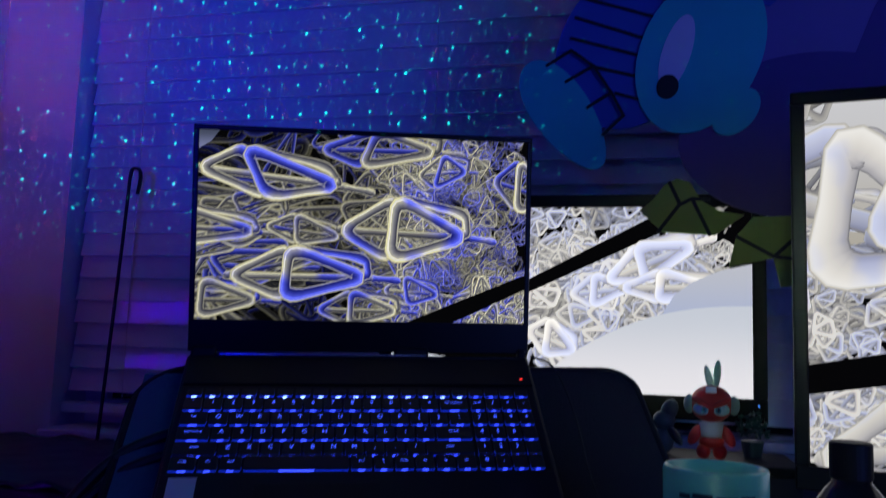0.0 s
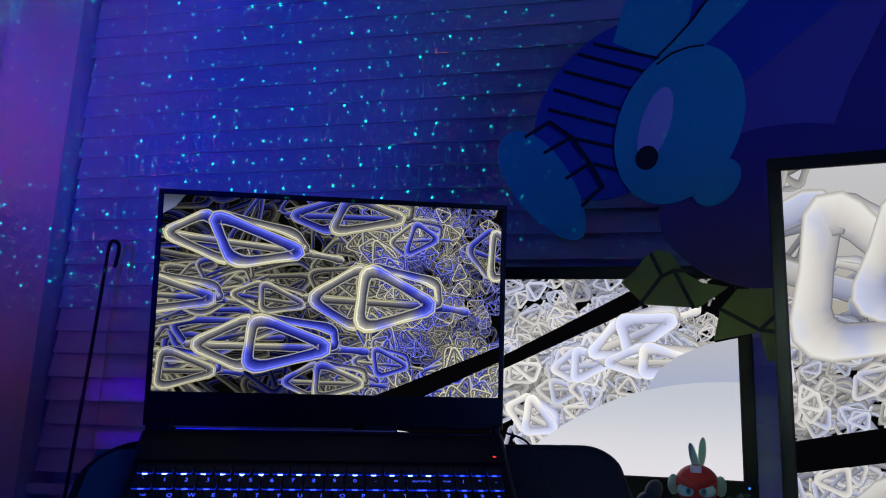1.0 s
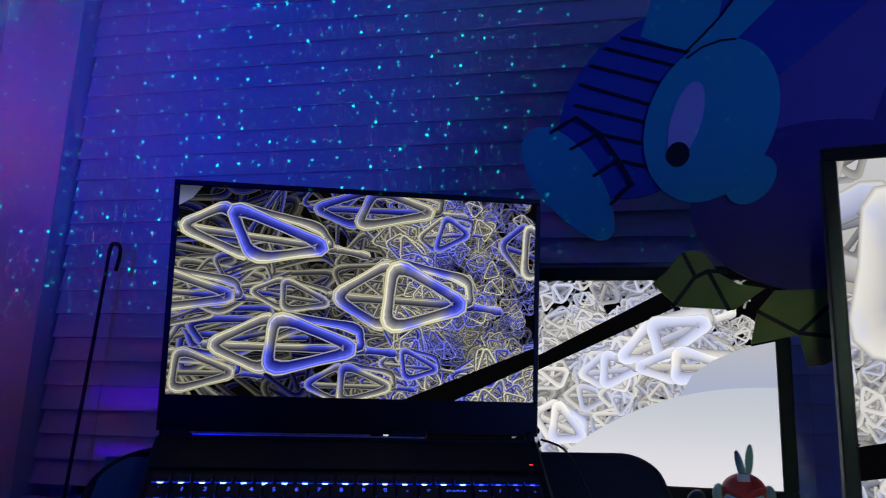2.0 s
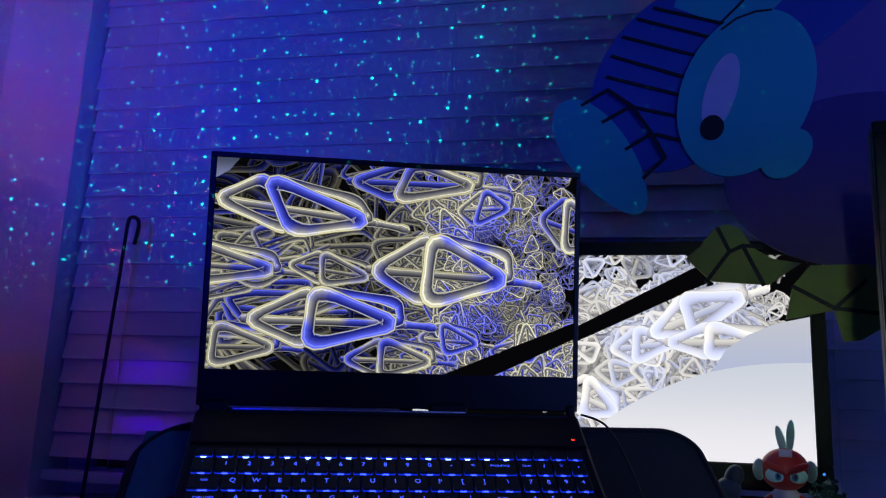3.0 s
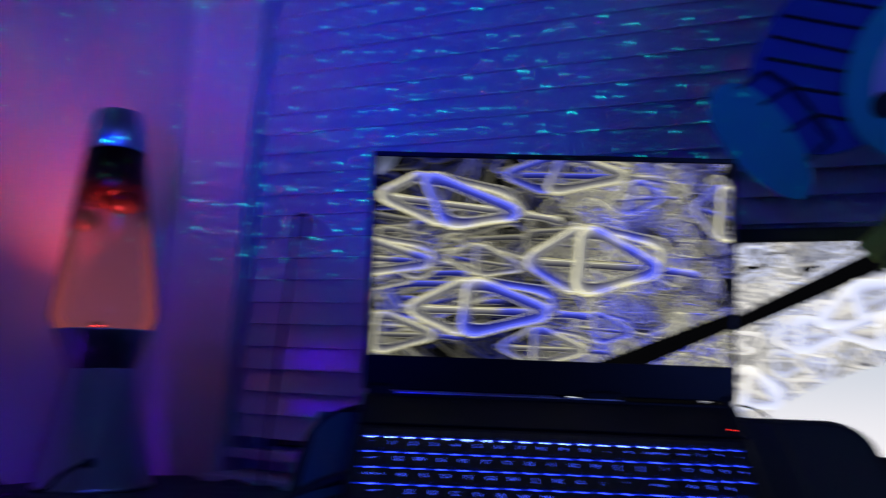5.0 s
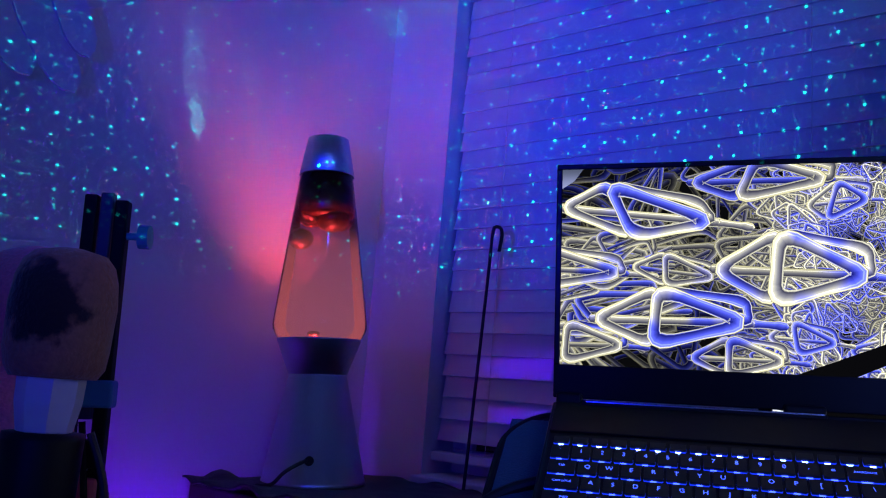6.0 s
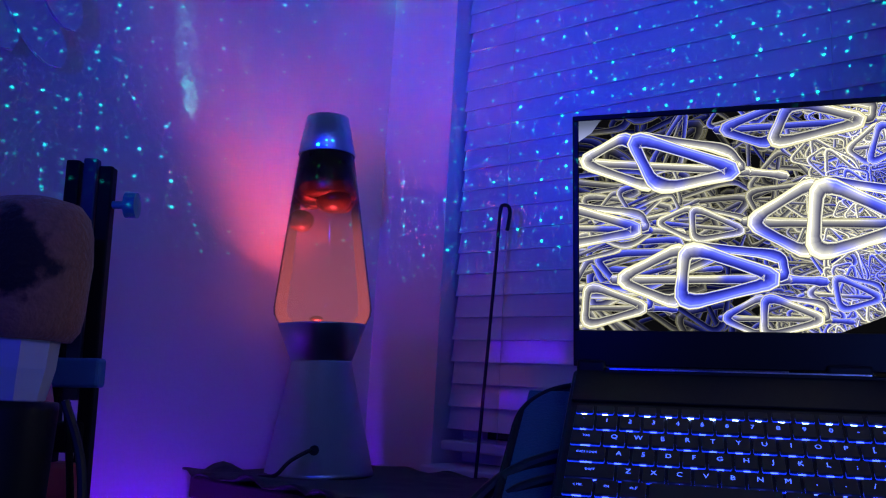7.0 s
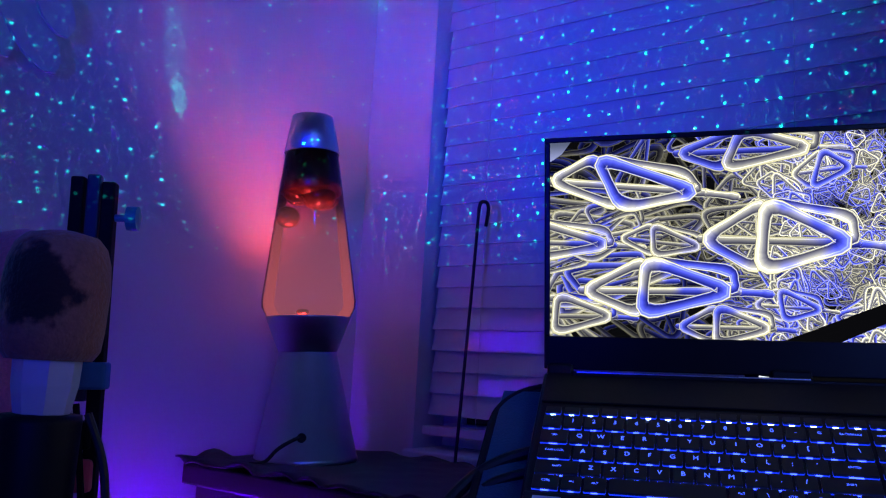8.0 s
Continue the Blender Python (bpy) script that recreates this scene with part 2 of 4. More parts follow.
def print_on_foam(m, centre, size):
    """A worn dark print soaked into the foam, ragged at its edge."""
    t = m.node_tree
    b = t.nodes["Principled BSDF"]
    was = b.inputs["Base Color"].links[0].from_socket
    co = t.nodes.new("ShaderNodeTexCoord").outputs["Object"]
    gap = t.nodes.new("ShaderNodeVectorMath")
    gap.operation = "DISTANCE"
    t.links.new(co, gap.inputs[0])
    gap.inputs[1].default_value = centre
    rag = t.nodes.new("ShaderNodeTexNoise")
    rag.inputs["Scale"].default_value = 75
    rag.inputs["Detail"].default_value = 4
    t.links.new(co, rag.inputs["Vector"])
    edge = math_node(t, "MULTIPLY_ADD", rag.outputs[0], 0.034, gap.outputs["Value"])
    ink = smooth_node(t, edge, size, size + 0.010, 0.93, 0.0)
    mix = t.nodes.new("ShaderNodeMix")
    mix.data_type = "RGBA"
    t.links.new(ink, mix.inputs["Factor"])
    t.links.new(was, mix.inputs["A"])
    mix.inputs["B"].default_value = (0.012, 0.008, 0.007, 1)
    t.links.new(mix.outputs["Result"], b.inputs["Base Color"])


print_on_foam(FOAM, (0.009, -0.033, 0.984), 0.040)
WHITE_PLASTIC = material("white_plastic", (0.72, 0.72, 0.76), 0.35, grain=0.04, scale=80)
MATT_BLACK = material("matte_black_metal", (0.008, 0.008, 0.009), 0.6, grain=0.2, scale=200, spec=0.2)
BLUE_TAPE = material("blue_tape", (0.05, 0.22, 0.55), 0.5, grain=0.1)
PINK = material("pink_plush", (0.85, 0.20, 0.30), 0.95, grain=0.3, scale=350, bump=0.8, sheen=0.4, stain=0.1)
CORAL = material("coral_plastic", (0.75, 0.14, 0.16), 0.5, grain=0.08)
TEAL = material("teal_plastic", (0.06, 0.35, 0.42), 0.4, grain=0.08)
PAPER = material("pale_board", (0.74, 0.76, 0.80), 0.7, grain=0.06, scale=90, bump=0.1, stain=0.05)
BOTTLE = material("dark_bottle", (0.010, 0.009, 0.012), 0.18, grain=0.1)
MUG = material("mint_ceramic", (0.18, 0.72, 0.58), 0.22, grain=0.03, stain=0.05)
INK = material("mug_ink", (0.03, 0.10, 0.12), 0.5)
RED_TOY = material("red_vinyl", (0.62, 0.035, 0.03), 0.35, grain=0.05)
CREST = material("pale_green_vinyl", (0.40, 0.55, 0.50), 0.4, grain=0.05)
EYE_PALE = material("pale_cyan_vinyl", (0.50, 0.78, 0.76), 0.35, grain=0.05)
TOY_DARK = material("dark_blue_vinyl", (0.03, 0.05, 0.10), 0.4, grain=0.2)
FOLIAGE = material("plastic_foliage", (0.03, 0.10, 0.09), 0.45, grain=0.4, scale=120)
BOARD_BLUE = material("board_deep_blue", (0.03, 0.07, 0.40), 0.6, grain=0.06, scale=50, stain=0.08)
BOARD_TEAL = material("board_teal", (0.02, 0.46, 0.50), 0.6, grain=0.05, scale=50, stain=0.06)
BOARD_PURPLE = material("board_purple", (0.07, 0.03, 0.22), 0.6, grain=0.06, scale=50, stain=0.1)
BOARD_LILAC = material("board_dull_violet", (0.16, 0.10, 0.36), 0.6, grain=0.06, scale=50, stain=0.1)
BOARD_PALE = material("board_lilac", (0.62, 0.55, 0.75), 0.6, grain=0.05)
BOARD_BLACK = material("board_black", (0.008, 0.008, 0.012), 0.6)
BOARD_LEAF = material("board_olive", (0.25, 0.31, 0.07), 0.6, grain=0.08, scale=60, stain=0.1)
KEY_GLOW = glow("key_backlight", (0.008, 0.04, 1.0), 0.95)
KEY_MID = glow("key_backlight_centre", (0.03, 0.06, 1.0), 5.5)
KEY_LED = glow("key_led", (0.17, 0.28, 1.0), 10.0)
LEGEND = glow("key_legend", (0.04, 0.09, 1.0), 2.8)
RED_LED = glow("red_led", (1.0, 0.03, 0.02), 3.0)
BLUE_LED = glow("blue_led", (0.05, 0.25, 1.0), 2.0)

# ---- mesh helpers ----


def part(name, bm, mat, parent=None, label="", m=None, smooth=False):
    """Links a bmesh as one mesh object, under a thing or a part."""
    me = bpy.data.meshes.new(name)
    bm.to_mesh(me)
    bm.free()
    for q in mat if isinstance(mat, (list, tuple)) else [mat]:
        me.materials.append(q)
    if smooth:
        me.shade_smooth()
    ob = new(name, me)
    if parent is not None:
        ob.parent = parent
    if m is not None:
        ob.matrix_local = m
    if label:
        ob["label"] = label
    return ob


def same_mesh(name, me, parent, m):
    ob = new(name, me)
    ob.parent = parent
    ob.matrix_local = m
    return ob


def root(name, m, label, category, group="", kind=""):
    ob = new(name)
    ob.empty_display_size = 0.02
    ob.matrix_world = m
    return tagged(ob, label, category, group, kind)


def box(x0, x1, y0, y1, z0, z1, bevel=0.0, bm=None, seg=2):
    bm = bm or bmesh.new()
    got = bmesh.ops.create_cube(bm, size=1, matrix=Matrix.Translation(((x0 + x1) / 2, (y0 + y1) / 2, (z0 + z1) / 2)) @ Matrix.Diagonal((x1 - x0, y1 - y0, z1 - z0, 1)))
    if bevel:
        edges = {e for v in got["verts"] for e in v.link_edges}
        bmesh.ops.bevel(bm, geom=list(edges), offset=bevel, segments=seg, profile=0.5, affect="EDGES")
    return bm


def lathe(profile, steps=48, bm=None, cap=True):
    """A turned solid from (radius, height) pairs."""
    bm = bm or bmesh.new()
    rings = []
    for r, z in profile:
        rings.append([bm.verts.new((r * math.cos(2 * math.pi * i / steps), r * math.sin(2 * math.pi * i / steps), z)) for i in range(steps)])
    for a, b in zip(rings, rings[1:]):
        for i in range(steps):
            bm.faces.new((a[i], a[(i + 1) % steps], b[(i + 1) % steps], b[i]))
    if cap:
        bm.faces.new(list(reversed(rings[0])))
        bm.faces.new(rings[-1])
    return bm


def tube(points, r, sides=10, bm=None):
    """A round bar along a smooth line through the points."""
    bm = bm or bmesh.new()
    pts = [Vector(p) for p in points]
    path = []
    n = len(pts)
    for i in range(n - 1):
        p0, p1, p2, p3 = pts[max(i - 1, 0)], pts[i], pts[i + 1], pts[min(i + 2, n - 1)]
        for k in range(8):
            t = k / 8
            path.append(0.5 * (2 * p1 + (p2 - p0) * t + (2 * p0 - 5 * p1 + 4 * p2 - p3) * t * t + (3 * p1 - p0 - 3 * p2 + p3) * t ** 3))
    path.append(pts[-1])
    rings = []
    side = None
    for i, p in enumerate(path):
        d = (path[min(i + 1, len(path) - 1)] - path[max(i - 1, 0)]).normalized()
        if side is None:
            side = d.orthogonal().normalized()
        side = (side - d * side.dot(d)).normalized()
        up = d.cross(side)
        rings.append([bm.verts.new(p + r * (math.cos(2 * math.pi * k / sides) * side + math.sin(2 * math.pi * k / sides) * up)) for k in range(sides)])
    for a, b in zip(rings, rings[1:]):
        for k in range(sides):
            bm.faces.new((a[k], a[(k + 1) % sides], b[(k + 1) % sides], b[k]))
    bm.faces.new(list(reversed(rings[0])))
    bm.faces.new(rings[-1])
    return bm


def blob(c, r, bm=None, u=24, v=16, m=None):
    bm = bm or bmesh.new()
    r = (r, r, r) if isinstance(r, (int, float)) else r
    bmesh.ops.create_uvsphere(bm, u_segments=u, v_segments=v, radius=1, matrix=Matrix.Translation(c) @ (m or Matrix()) @ Matrix.Diagonal((*r, 1)))
    return bm


def plate(outline, y0, y1, bm=None):
    """A flat board from an outline of (x, z), between two depths."""
    bm = bm or bmesh.new()
    a = [bm.verts.new((x, y0, z)) for x, z in outline]
    b = [bm.verts.new((x, y1, z)) for x, z in outline]
    bm.faces.new(a)
    bm.faces.new(list(reversed(b)))
    n = len(a)
    for i in range(n):
        bm.faces.new((a[i], b[i], b[(i + 1) % n], a[(i + 1) % n]))
    bmesh.ops.recalc_face_normals(bm, faces=bm.faces[:])
    return bm


def oval(cx, cz, a, b, turn, n=48, egg=0.0):
    """The outline of an oval; turn in degrees; egg swells one end."""
    out = []
    for i in range(n):
        t = 2 * math.pi * i / n
        x, z = a * math.cos(t), b * math.sin(t) * (1 + egg * math.cos(t))
        c, s = math.cos(radians(turn)), math.sin(radians(turn))
        out.append((cx + c * x - s * z, cz + s * x + c * z))
    return out


def rounded(x0, x1, z0, z1, r, n=8):
    out = []
    for cx, cz, a0 in ((x1 - r, z1 - r, 0), (x0 + r, z1 - r, 90), (x0 + r, z0 + r, 180), (x1 - r, z0 + r, 270)):
        for i in range(n + 1):
            a = radians(a0 + 90 * i / n)
            out.append((cx + r * math.cos(a), cz + r * math.sin(a)))
    return out


# ---- the room ----
WX0, WX1, WZ0, WZ1, WY = -1.136, 1.75, 0.775, 2.15, 1.372
DESK = 0.76


def room():
    wall = root("wall_north", Matrix(), "white painted wall with a wide window opening", "wall", kind="structure")
    part("wall_left_of_window", box(-1.32, WX0, WY, 1.53, 0, 2.45), WALL, wall)
    part("wall_right_of_window", box(WX1, 2.3, WY, 1.53, 0, 2.45), WALL, wall)
    part("wall_below_window", box(WX0, WX1, WY, 1.53, 0, WZ0 - 0.02), WALL, wall)
    part("wall_above_window", box(WX0, WX1, WY, 1.53, WZ1, 2.45), WALL, wall)
    west = part("wall_west", box(-1.46, -1.32, -2.2, 1.53, 0, 2.45), WALL)
    tagged(west, "white painted wall dotted with projected stars", "wall", kind="structure")
    for nm, b in (("wall_south", (-1.32, 2.3, -2.34, -2.2)), ("wall_east", (2.3, 2.44, -2.34, 1.53))):
        tagged(part(nm, box(*b, 0, 2.45), WALL), "white painted bedroom wall in the dark", "wall", kind="structure")
    tagged(part("floor", box(-1.46, 2.44, -2.34, 1.53, -0.1, 0), CARPET), "dark brown carpeted bedroom floor", "floor", kind="structure")
    tagged(part("ceiling", box(-1.46, 2.44, -2.34, 1.53, 2.45, 2.55), CEIL), "white textured ceiling in the dark", "ceiling", kind="structure")
    win = root("window_1", Matrix(), "wide white-framed window behind closed blinds", "window", kind="structure")
    fr = bmesh.new()
    for b in ((WX0, WX1, WZ0, WZ0 + 0.05), (WX0, WX1, WZ1 - 0.05, WZ1), (WX0, WX0 + 0.05, WZ0 + 0.05, WZ1 - 0.05), (WX1 - 0.05, WX1, WZ0 + 0.05, WZ1 - 0.05), (0.28, 0.33, WZ0 + 0.05, WZ1 - 0.05)):
        box(b[0], b[1], 1.475, 1.52, b[2], b[3], 0.003, fr)
    part("window_frame", fr, TRIM, win)
    part("window_sill", box(WX0, WX1, 1.335, 1.475, WZ0 - 0.02, WZ0, 0.004), TRIM, win)
    glass = bpy.data.materials.new("night_glass")
    glass.use_nodes = True
    g = glass.node_tree.nodes["Principled BSDF"]
    g.inputs["Base Color"].default_value = (0.01, 0.01, 0.015, 1)
    g.inputs["Roughness"].default_value = 0.05
    part("pane", box(WX0 + 0.05, 0.28, 1.495, 1.501, WZ0 + 0.05, WZ1 - 0.05), glass, win)
    part("pane", box(0.33, WX1 - 0.05, 1.495, 1.501, WZ0 + 0.05, WZ1 - 0.05), glass, win)


PITCH = 0.0455


def blind():
    """Closed slat blind: every slat is tipped, its lower edge towards the room."""
    b = root("window_blind", pose(0, 1.42, 0), "closed white slatted blind hanging across the window", "window blind")
    x0, x1 = WX0 + 0.005, WX1 - 0.01
    bm = bmesh.new()
    n, wid, thick = 6, 0.0495, 0.0028
    ring = []
    for i in range(n + 1):
        t = i / n - 0.5
        ring.append((t * wid, 0.0010 * (1 - 4 * t * t)))
    outline = [(a, h + thick / 2) for a, h in ring] + [(a, h - thick / 2) for a, h in reversed(ring)]
    ends = []
    for x in (x0, x1):
        ends.append([bm.verts.new((x, h, a)) for a, h in outline])
    k = len(outline)
    for i in range(k):
        bm.faces.new((ends[0][i], ends[0][(i + 1) % k], ends[1][(i + 1) % k], ends[1][i]))
    bm.faces.new(list(reversed(ends[0])))
    bm.faces.new(ends[1])
    bmesh.ops.recalc_face_normals(bm, faces=bm.faces[:])
    first = None
    rng = random.Random(4)
    for i in range(28):
        z = 1.03 + PITCH * (i - 4) + PITCH / 2 - 0.002
        m = pose(rng.uniform(-0.003, 0.003), 0, z, -10.5 + rng.uniform(-1.2, 1.2), rng.uniform(-0.06, 0.06), 0)
        if first is None:
            first = part("slat", bm, SLAT, b, m=m)
        else:
            same_mesh("slat", first.data, b, m)
    part("bottom_rail", box(x0 - 0.004, x1, -0.022, 0.012, 0.802, 0.822, 0.004), SLAT, b)
    part("head_rail", box(x0 - 0.004, x1, -0.028, 0.03, 2.085, 2.145, 0.004), SLAT, b)
    for x in (-1.005, -0.385, 0.235, 0.855, 1.475):
        part("ladder_cord", tube([(x, -0.0105, 0.81), (x, -0.0115, 1.4), (x, -0.0105, 2.09)], 0.0006, 5), CORD, b)
    w = root("hooked_rod", pose(-0.953, 1.30, DESK), "thin dark metal rod with a hooked top, leaning by the blind", "rod")
    part("shaft", tube([(-0.008, -0.02, 0.0), (-0.004, -0.01, 0.19), (0.0, 0, 0.39), (0.002, 0.004, 0.502)], 0.0032, 8), WAND, w)
    part("hook", tube([(0.002, 0.004, 0.495), (0.006, 0.004, 0.512), (0.020, 0.004, 0.510), (0.026, 0.002, 0.495), (0.023, 0, 0.462)], 0.0036, 8), WAND, w)


room()
blind()


# ---- desks ----
def desks():
    t = root("corner_table", pose(0, 0, 0), "dark red wooden corner table under the lava lamp", "table")
    part("tabletop", box(-1.255, -0.57, 0.890, 1.325, DESK - 0.035, DESK, 0.004), WOOD, t)
    part("apron", box(-1.24, -0.59, 0.91, 0.93, 0.60, DESK - 0.035, 0.003), WOOD, t)
    part("shelf", box(-1.26, -0.59, 0.925, 1.31, 0.36, 0.38, 0.003), WOOD, t)
    for x in (-1.24, -0.63):
        for y in (0.925, 1.27):
            part("leg", box(x, x + 0.04, y, y + 0.04, 0, DESK - 0.035, 0.003), WOOD, t)
    d = root("computer_desk", pose(0, 0, 0), "black laminate computer desk with monitors and a laptop", "desk")
    part("desktop", box(-0.55, 1.30, 0.38, 1.325, DESK - 0.03, DESK, 0.004), DESKTOP, d)
    for x in (-0.53, 1.23):
        for y in (0.42, 1.26):
            part("leg", box(x, x + 0.05, y, y + 0.05, 0, DESK - 0.03, 0.004), PLASTIC, d)
    part("back_panel", box(-0.48, 1.23, 1.29, 1.31, 0.35, DESK - 0.03), DESKTOP, d)
    # rumpled cloth under the lamp
    bm = bmesh.new()
    nx, ny = 44, 26
    rows = []
    for j in range(ny + 1):
        row = []
        for i in range(nx + 1):
            u, v = i / nx, j / ny
            x = -1.266 + 0.685 * u + 0.02 * noise.noise((0.3, v * 5, 2))
            y = 0.880 + 0.42 * v + 0.025 * noise.noise((u * 6, 0.5, 7))
            edge = min(u, 1 - u, v, 1 - v) * 9
            flat = math.hypot(x + 1.165, y - 1.092) < 0.14
            z = DESK + 0.004 + (0 if flat else 0.016 * abs(noise.noise((x * 14, y * 14, 1))) * (1.4 - min(edge, 1)))
            row.append(bm.verts.new((x, y, z)))
        rows.append(row)
    for j in range(ny):
        for i in range(nx):
            bm.faces.new((rows[j][i], rows[j][i + 1], rows[j + 1][i + 1], rows[j + 1][i]))
    got = bmesh.ops.extrude_face_region(bm, geom=bm.faces[:])
    bmesh.ops.translate(bm, verts=[g for g in got["geom"] if isinstance(g, bmesh.types.BMVert)], vec=(0, 0, -0.0035))
    bmesh.ops.recalc_face_normals(bm, faces=bm.faces[:])
    tagged(part("table_cloth", bm, CLOTH, smooth=True), "rumpled black cloth spread over the corner table", "cloth")


# ---- lava lamp ----
def lava_lamp():
    lamp = root("lava_lamp", LEAN, "tall brushed aluminium lava lamp with dark red wax", "lava lamp")
    part("base", lathe([(0.0, 0.0), (0.0975, 0.0), (0.1, 0.004), (0.097, 0.012), (0.056, 0.203), (0.0555, 0.207), (0.053, 0.207), (0.053, 0.15)], 64, cap=False), SILVER, lamp, "brushed aluminium cone foot", smooth=True)
    cup = lathe([(0.0545, 0.2065), (0.0565, 0.2075), (0.0815, 0.272), (0.082, 0.2745), (0.078, 0.2745), (0.0535, 0.212), (0.0535, 0.2065)], 64, cap=False)
    part("cup", cup, SILVER, lamp, smooth=True)
    prof = [(0.0795, 0.272), (0.0905, 0.292), (0.0915, 0.305), (0.090, 0.318), (0.076, 0.425), (0.063, 0.525), (0.052, 0.602)]
    glass = bpy.data.materials.new("clear_glass")
    glass.use_nodes = True
    t = glass.node_tree
    t.nodes.remove(t.nodes["Principled BSDF"])
    tr, gl, mx, fr = (t.nodes.new("ShaderNode" + k) for k in ("BsdfTransparent", "BsdfGlossy", "MixShader", "Fresnel"))
    tr.inputs[0].default_value = (1.0, 0.93, 0.93, 1)
    gl.inputs["Roughness"].default_value = 0.06
    fr.inputs[0].default_value = 1.35
    t.links.new(fr.outputs[0], mx.inputs[0])
    t.links.new(tr.outputs[0], mx.inputs[1])
    t.links.new(gl.outputs[0], mx.inputs[2])
    t.links.new(mx.outputs[0], t.nodes["Material Output"].inputs[0])
    globe = part("globe", lathe(prof, 64, cap=False), glass, lamp, "clear tapered glass globe", smooth=True)
    globe.visible_shadow = False
    # the lit liquid: clear, with a little emission in place of scattered bulb light
    liq = bpy.data.materials.new("lit_liquid")
    liq.use_nodes = True
    t = liq.node_tree
    t.nodes.remove(t.nodes["Principled BSDF"])
    tr, em, mx = (t.nodes.new("ShaderNode" + k) for k in ("BsdfTransparent", "Emission", "MixShader"))
    tr.inputs[0].default_value = (1.0, 0.72, 0.74, 1)
    sep = t.nodes.new("ShaderNodeSeparateXYZ")
    t.links.new(t.nodes.new("ShaderNodeTexCoord").outputs["Object"], sep.inputs[0])
    # emission fades upwards and is cut at the wax, keeping the top dark
    rise = math_node(t, "MULTIPLY", smooth_node(t, sep.outputs[2], 0.26, 0.50, 1.0, 0.7), smooth_node(t, sep.outputs[2], 0.44, 0.51, 1.0, 0.03))
    em.inputs[0].default_value = (1.0, 0.33, 0.40, 1)
    t.links.new(math_node(t, "MULTIPLY", rise, LIQUID), em.inputs[1])
    mx.inputs[0].default_value = 0.25
    t.links.new(tr.outputs[0], mx.inputs[1])
    t.links.new(em.outputs[0], mx.inputs[2])
    t.links.new(mx.outputs[0], t.nodes["Material Output"].inputs[0])
    liquid = part("liquid", lathe([(r - 0.003, z) for r, z in prof[:-1]] + [(0.052, 0.585)], 48), liq, lamp, "rosy glowing clear liquid", smooth=True)
    liquid.visible_shadow = False
    wax = material("lava_wax", (0.07, 0.012, 0.003), 0.3, grain=0.35, scale=45, stain=0.5)
    w = wax.node_tree.nodes["Principled BSDF"]
    w.inputs["Subsurface Weight"].default_value = 0.1
    w.inputs["Subsurface Radius"].default_value = (0.02, 0.004, 0.001)
    bm = lathe([(0.0, 0.508), (0.030, 0.507), (0.052, 0.513), (0.0605, 0.522), (0.0575, 0.55), (0.0505, 0.600), (0.0, 0.601)], 40, cap=False)
    for c, r in (((0.026, -0.005, 0.511), (0.034, 0.034, 0.027)), ((-0.013, -0.030, 0.521), (0.026, 0.026, 0.020)), ((-0.034, -0.004, 0.517), (0.024, 0.024, 0.018)), ((0.010, 0.030, 0.514), (0.028, 0.028, 0.022))):
        blob(c, r, bm)
    part("wax", bm, wax, lamp, "dark red wax mass at the top", smooth=True)
    part("wax_ball", blob((-0.026, -0.037, 0.470), (0.0245, 0.0245, 0.021)), wax, lamp, smooth=True)
    part("wax_crumb", blob((0.004, -0.02, 0.284), (0.014, 0.012, 0.006)), wax, lamp, smooth=True)
    part("cap", lathe([(0.0545, 0.600), (0.0555, 0.601), (0.0415, 0.674), (0.041, 0.677), (0.038, 0.678), (0.0, 0.678)], 56, cap=False), SILVER, lamp, "brushed aluminium cap", smooth=True)
    part("socket_ring", lathe([(0.0, -0.004), (0.0085, -0.004), (0.0085, 0.004), (0.0, 0.004)], 16, cap=False), PLASTIC, lamp, m=pose(0.057, -0.066, 0.052, 90, 0, 41) @ pose(0, 0, 0.004))
    part("power_cord", tube([(0.056, -0.066, 0.052), (0.057, -0.085, 0.050), (0.040, -0.108, 0.034), (0.020, -0.120, 0.012), (-0.01, -0.13, 0.0085)], 0.0035, 8), CABLE, lamp)


LIQUID = 0.42


# ---- pictures on the screens ----
SCREEN = 1.65

def flat_glow(name, colour, strength, colour2=None):
    m = bpy.data.materials.new(name)
    m.use_nodes = True
    t = m.node_tree
    t.nodes.remove(t.nodes["Principled BSDF"])
    em = t.nodes.new("ShaderNodeEmission")
    em.inputs[0].default_value = (*colour, 1)
    em.inputs[1].default_value = strength * SCREEN
    if colour2:
        sep = t.nodes.new("ShaderNodeSeparateXYZ")
        t.links.new(t.nodes.new("ShaderNodeUVMap").outputs[0], sep.inputs[0])
        mix = t.nodes.new("ShaderNodeMix")
        mix.data_type = "RGBA"
        t.links.new(smooth_node(t, sep.outputs[1], 0, 1), mix.inputs["Factor"])
        mix.inputs["A"].default_value = (*colour, 1)
        mix.inputs["B"].default_value = (*colour2, 1)
        t.links.new(mix.outputs["Result"], em.inputs[0])
    t.links.new(em.outputs[0], t.nodes["Material Output"].inputs[0])
    return m


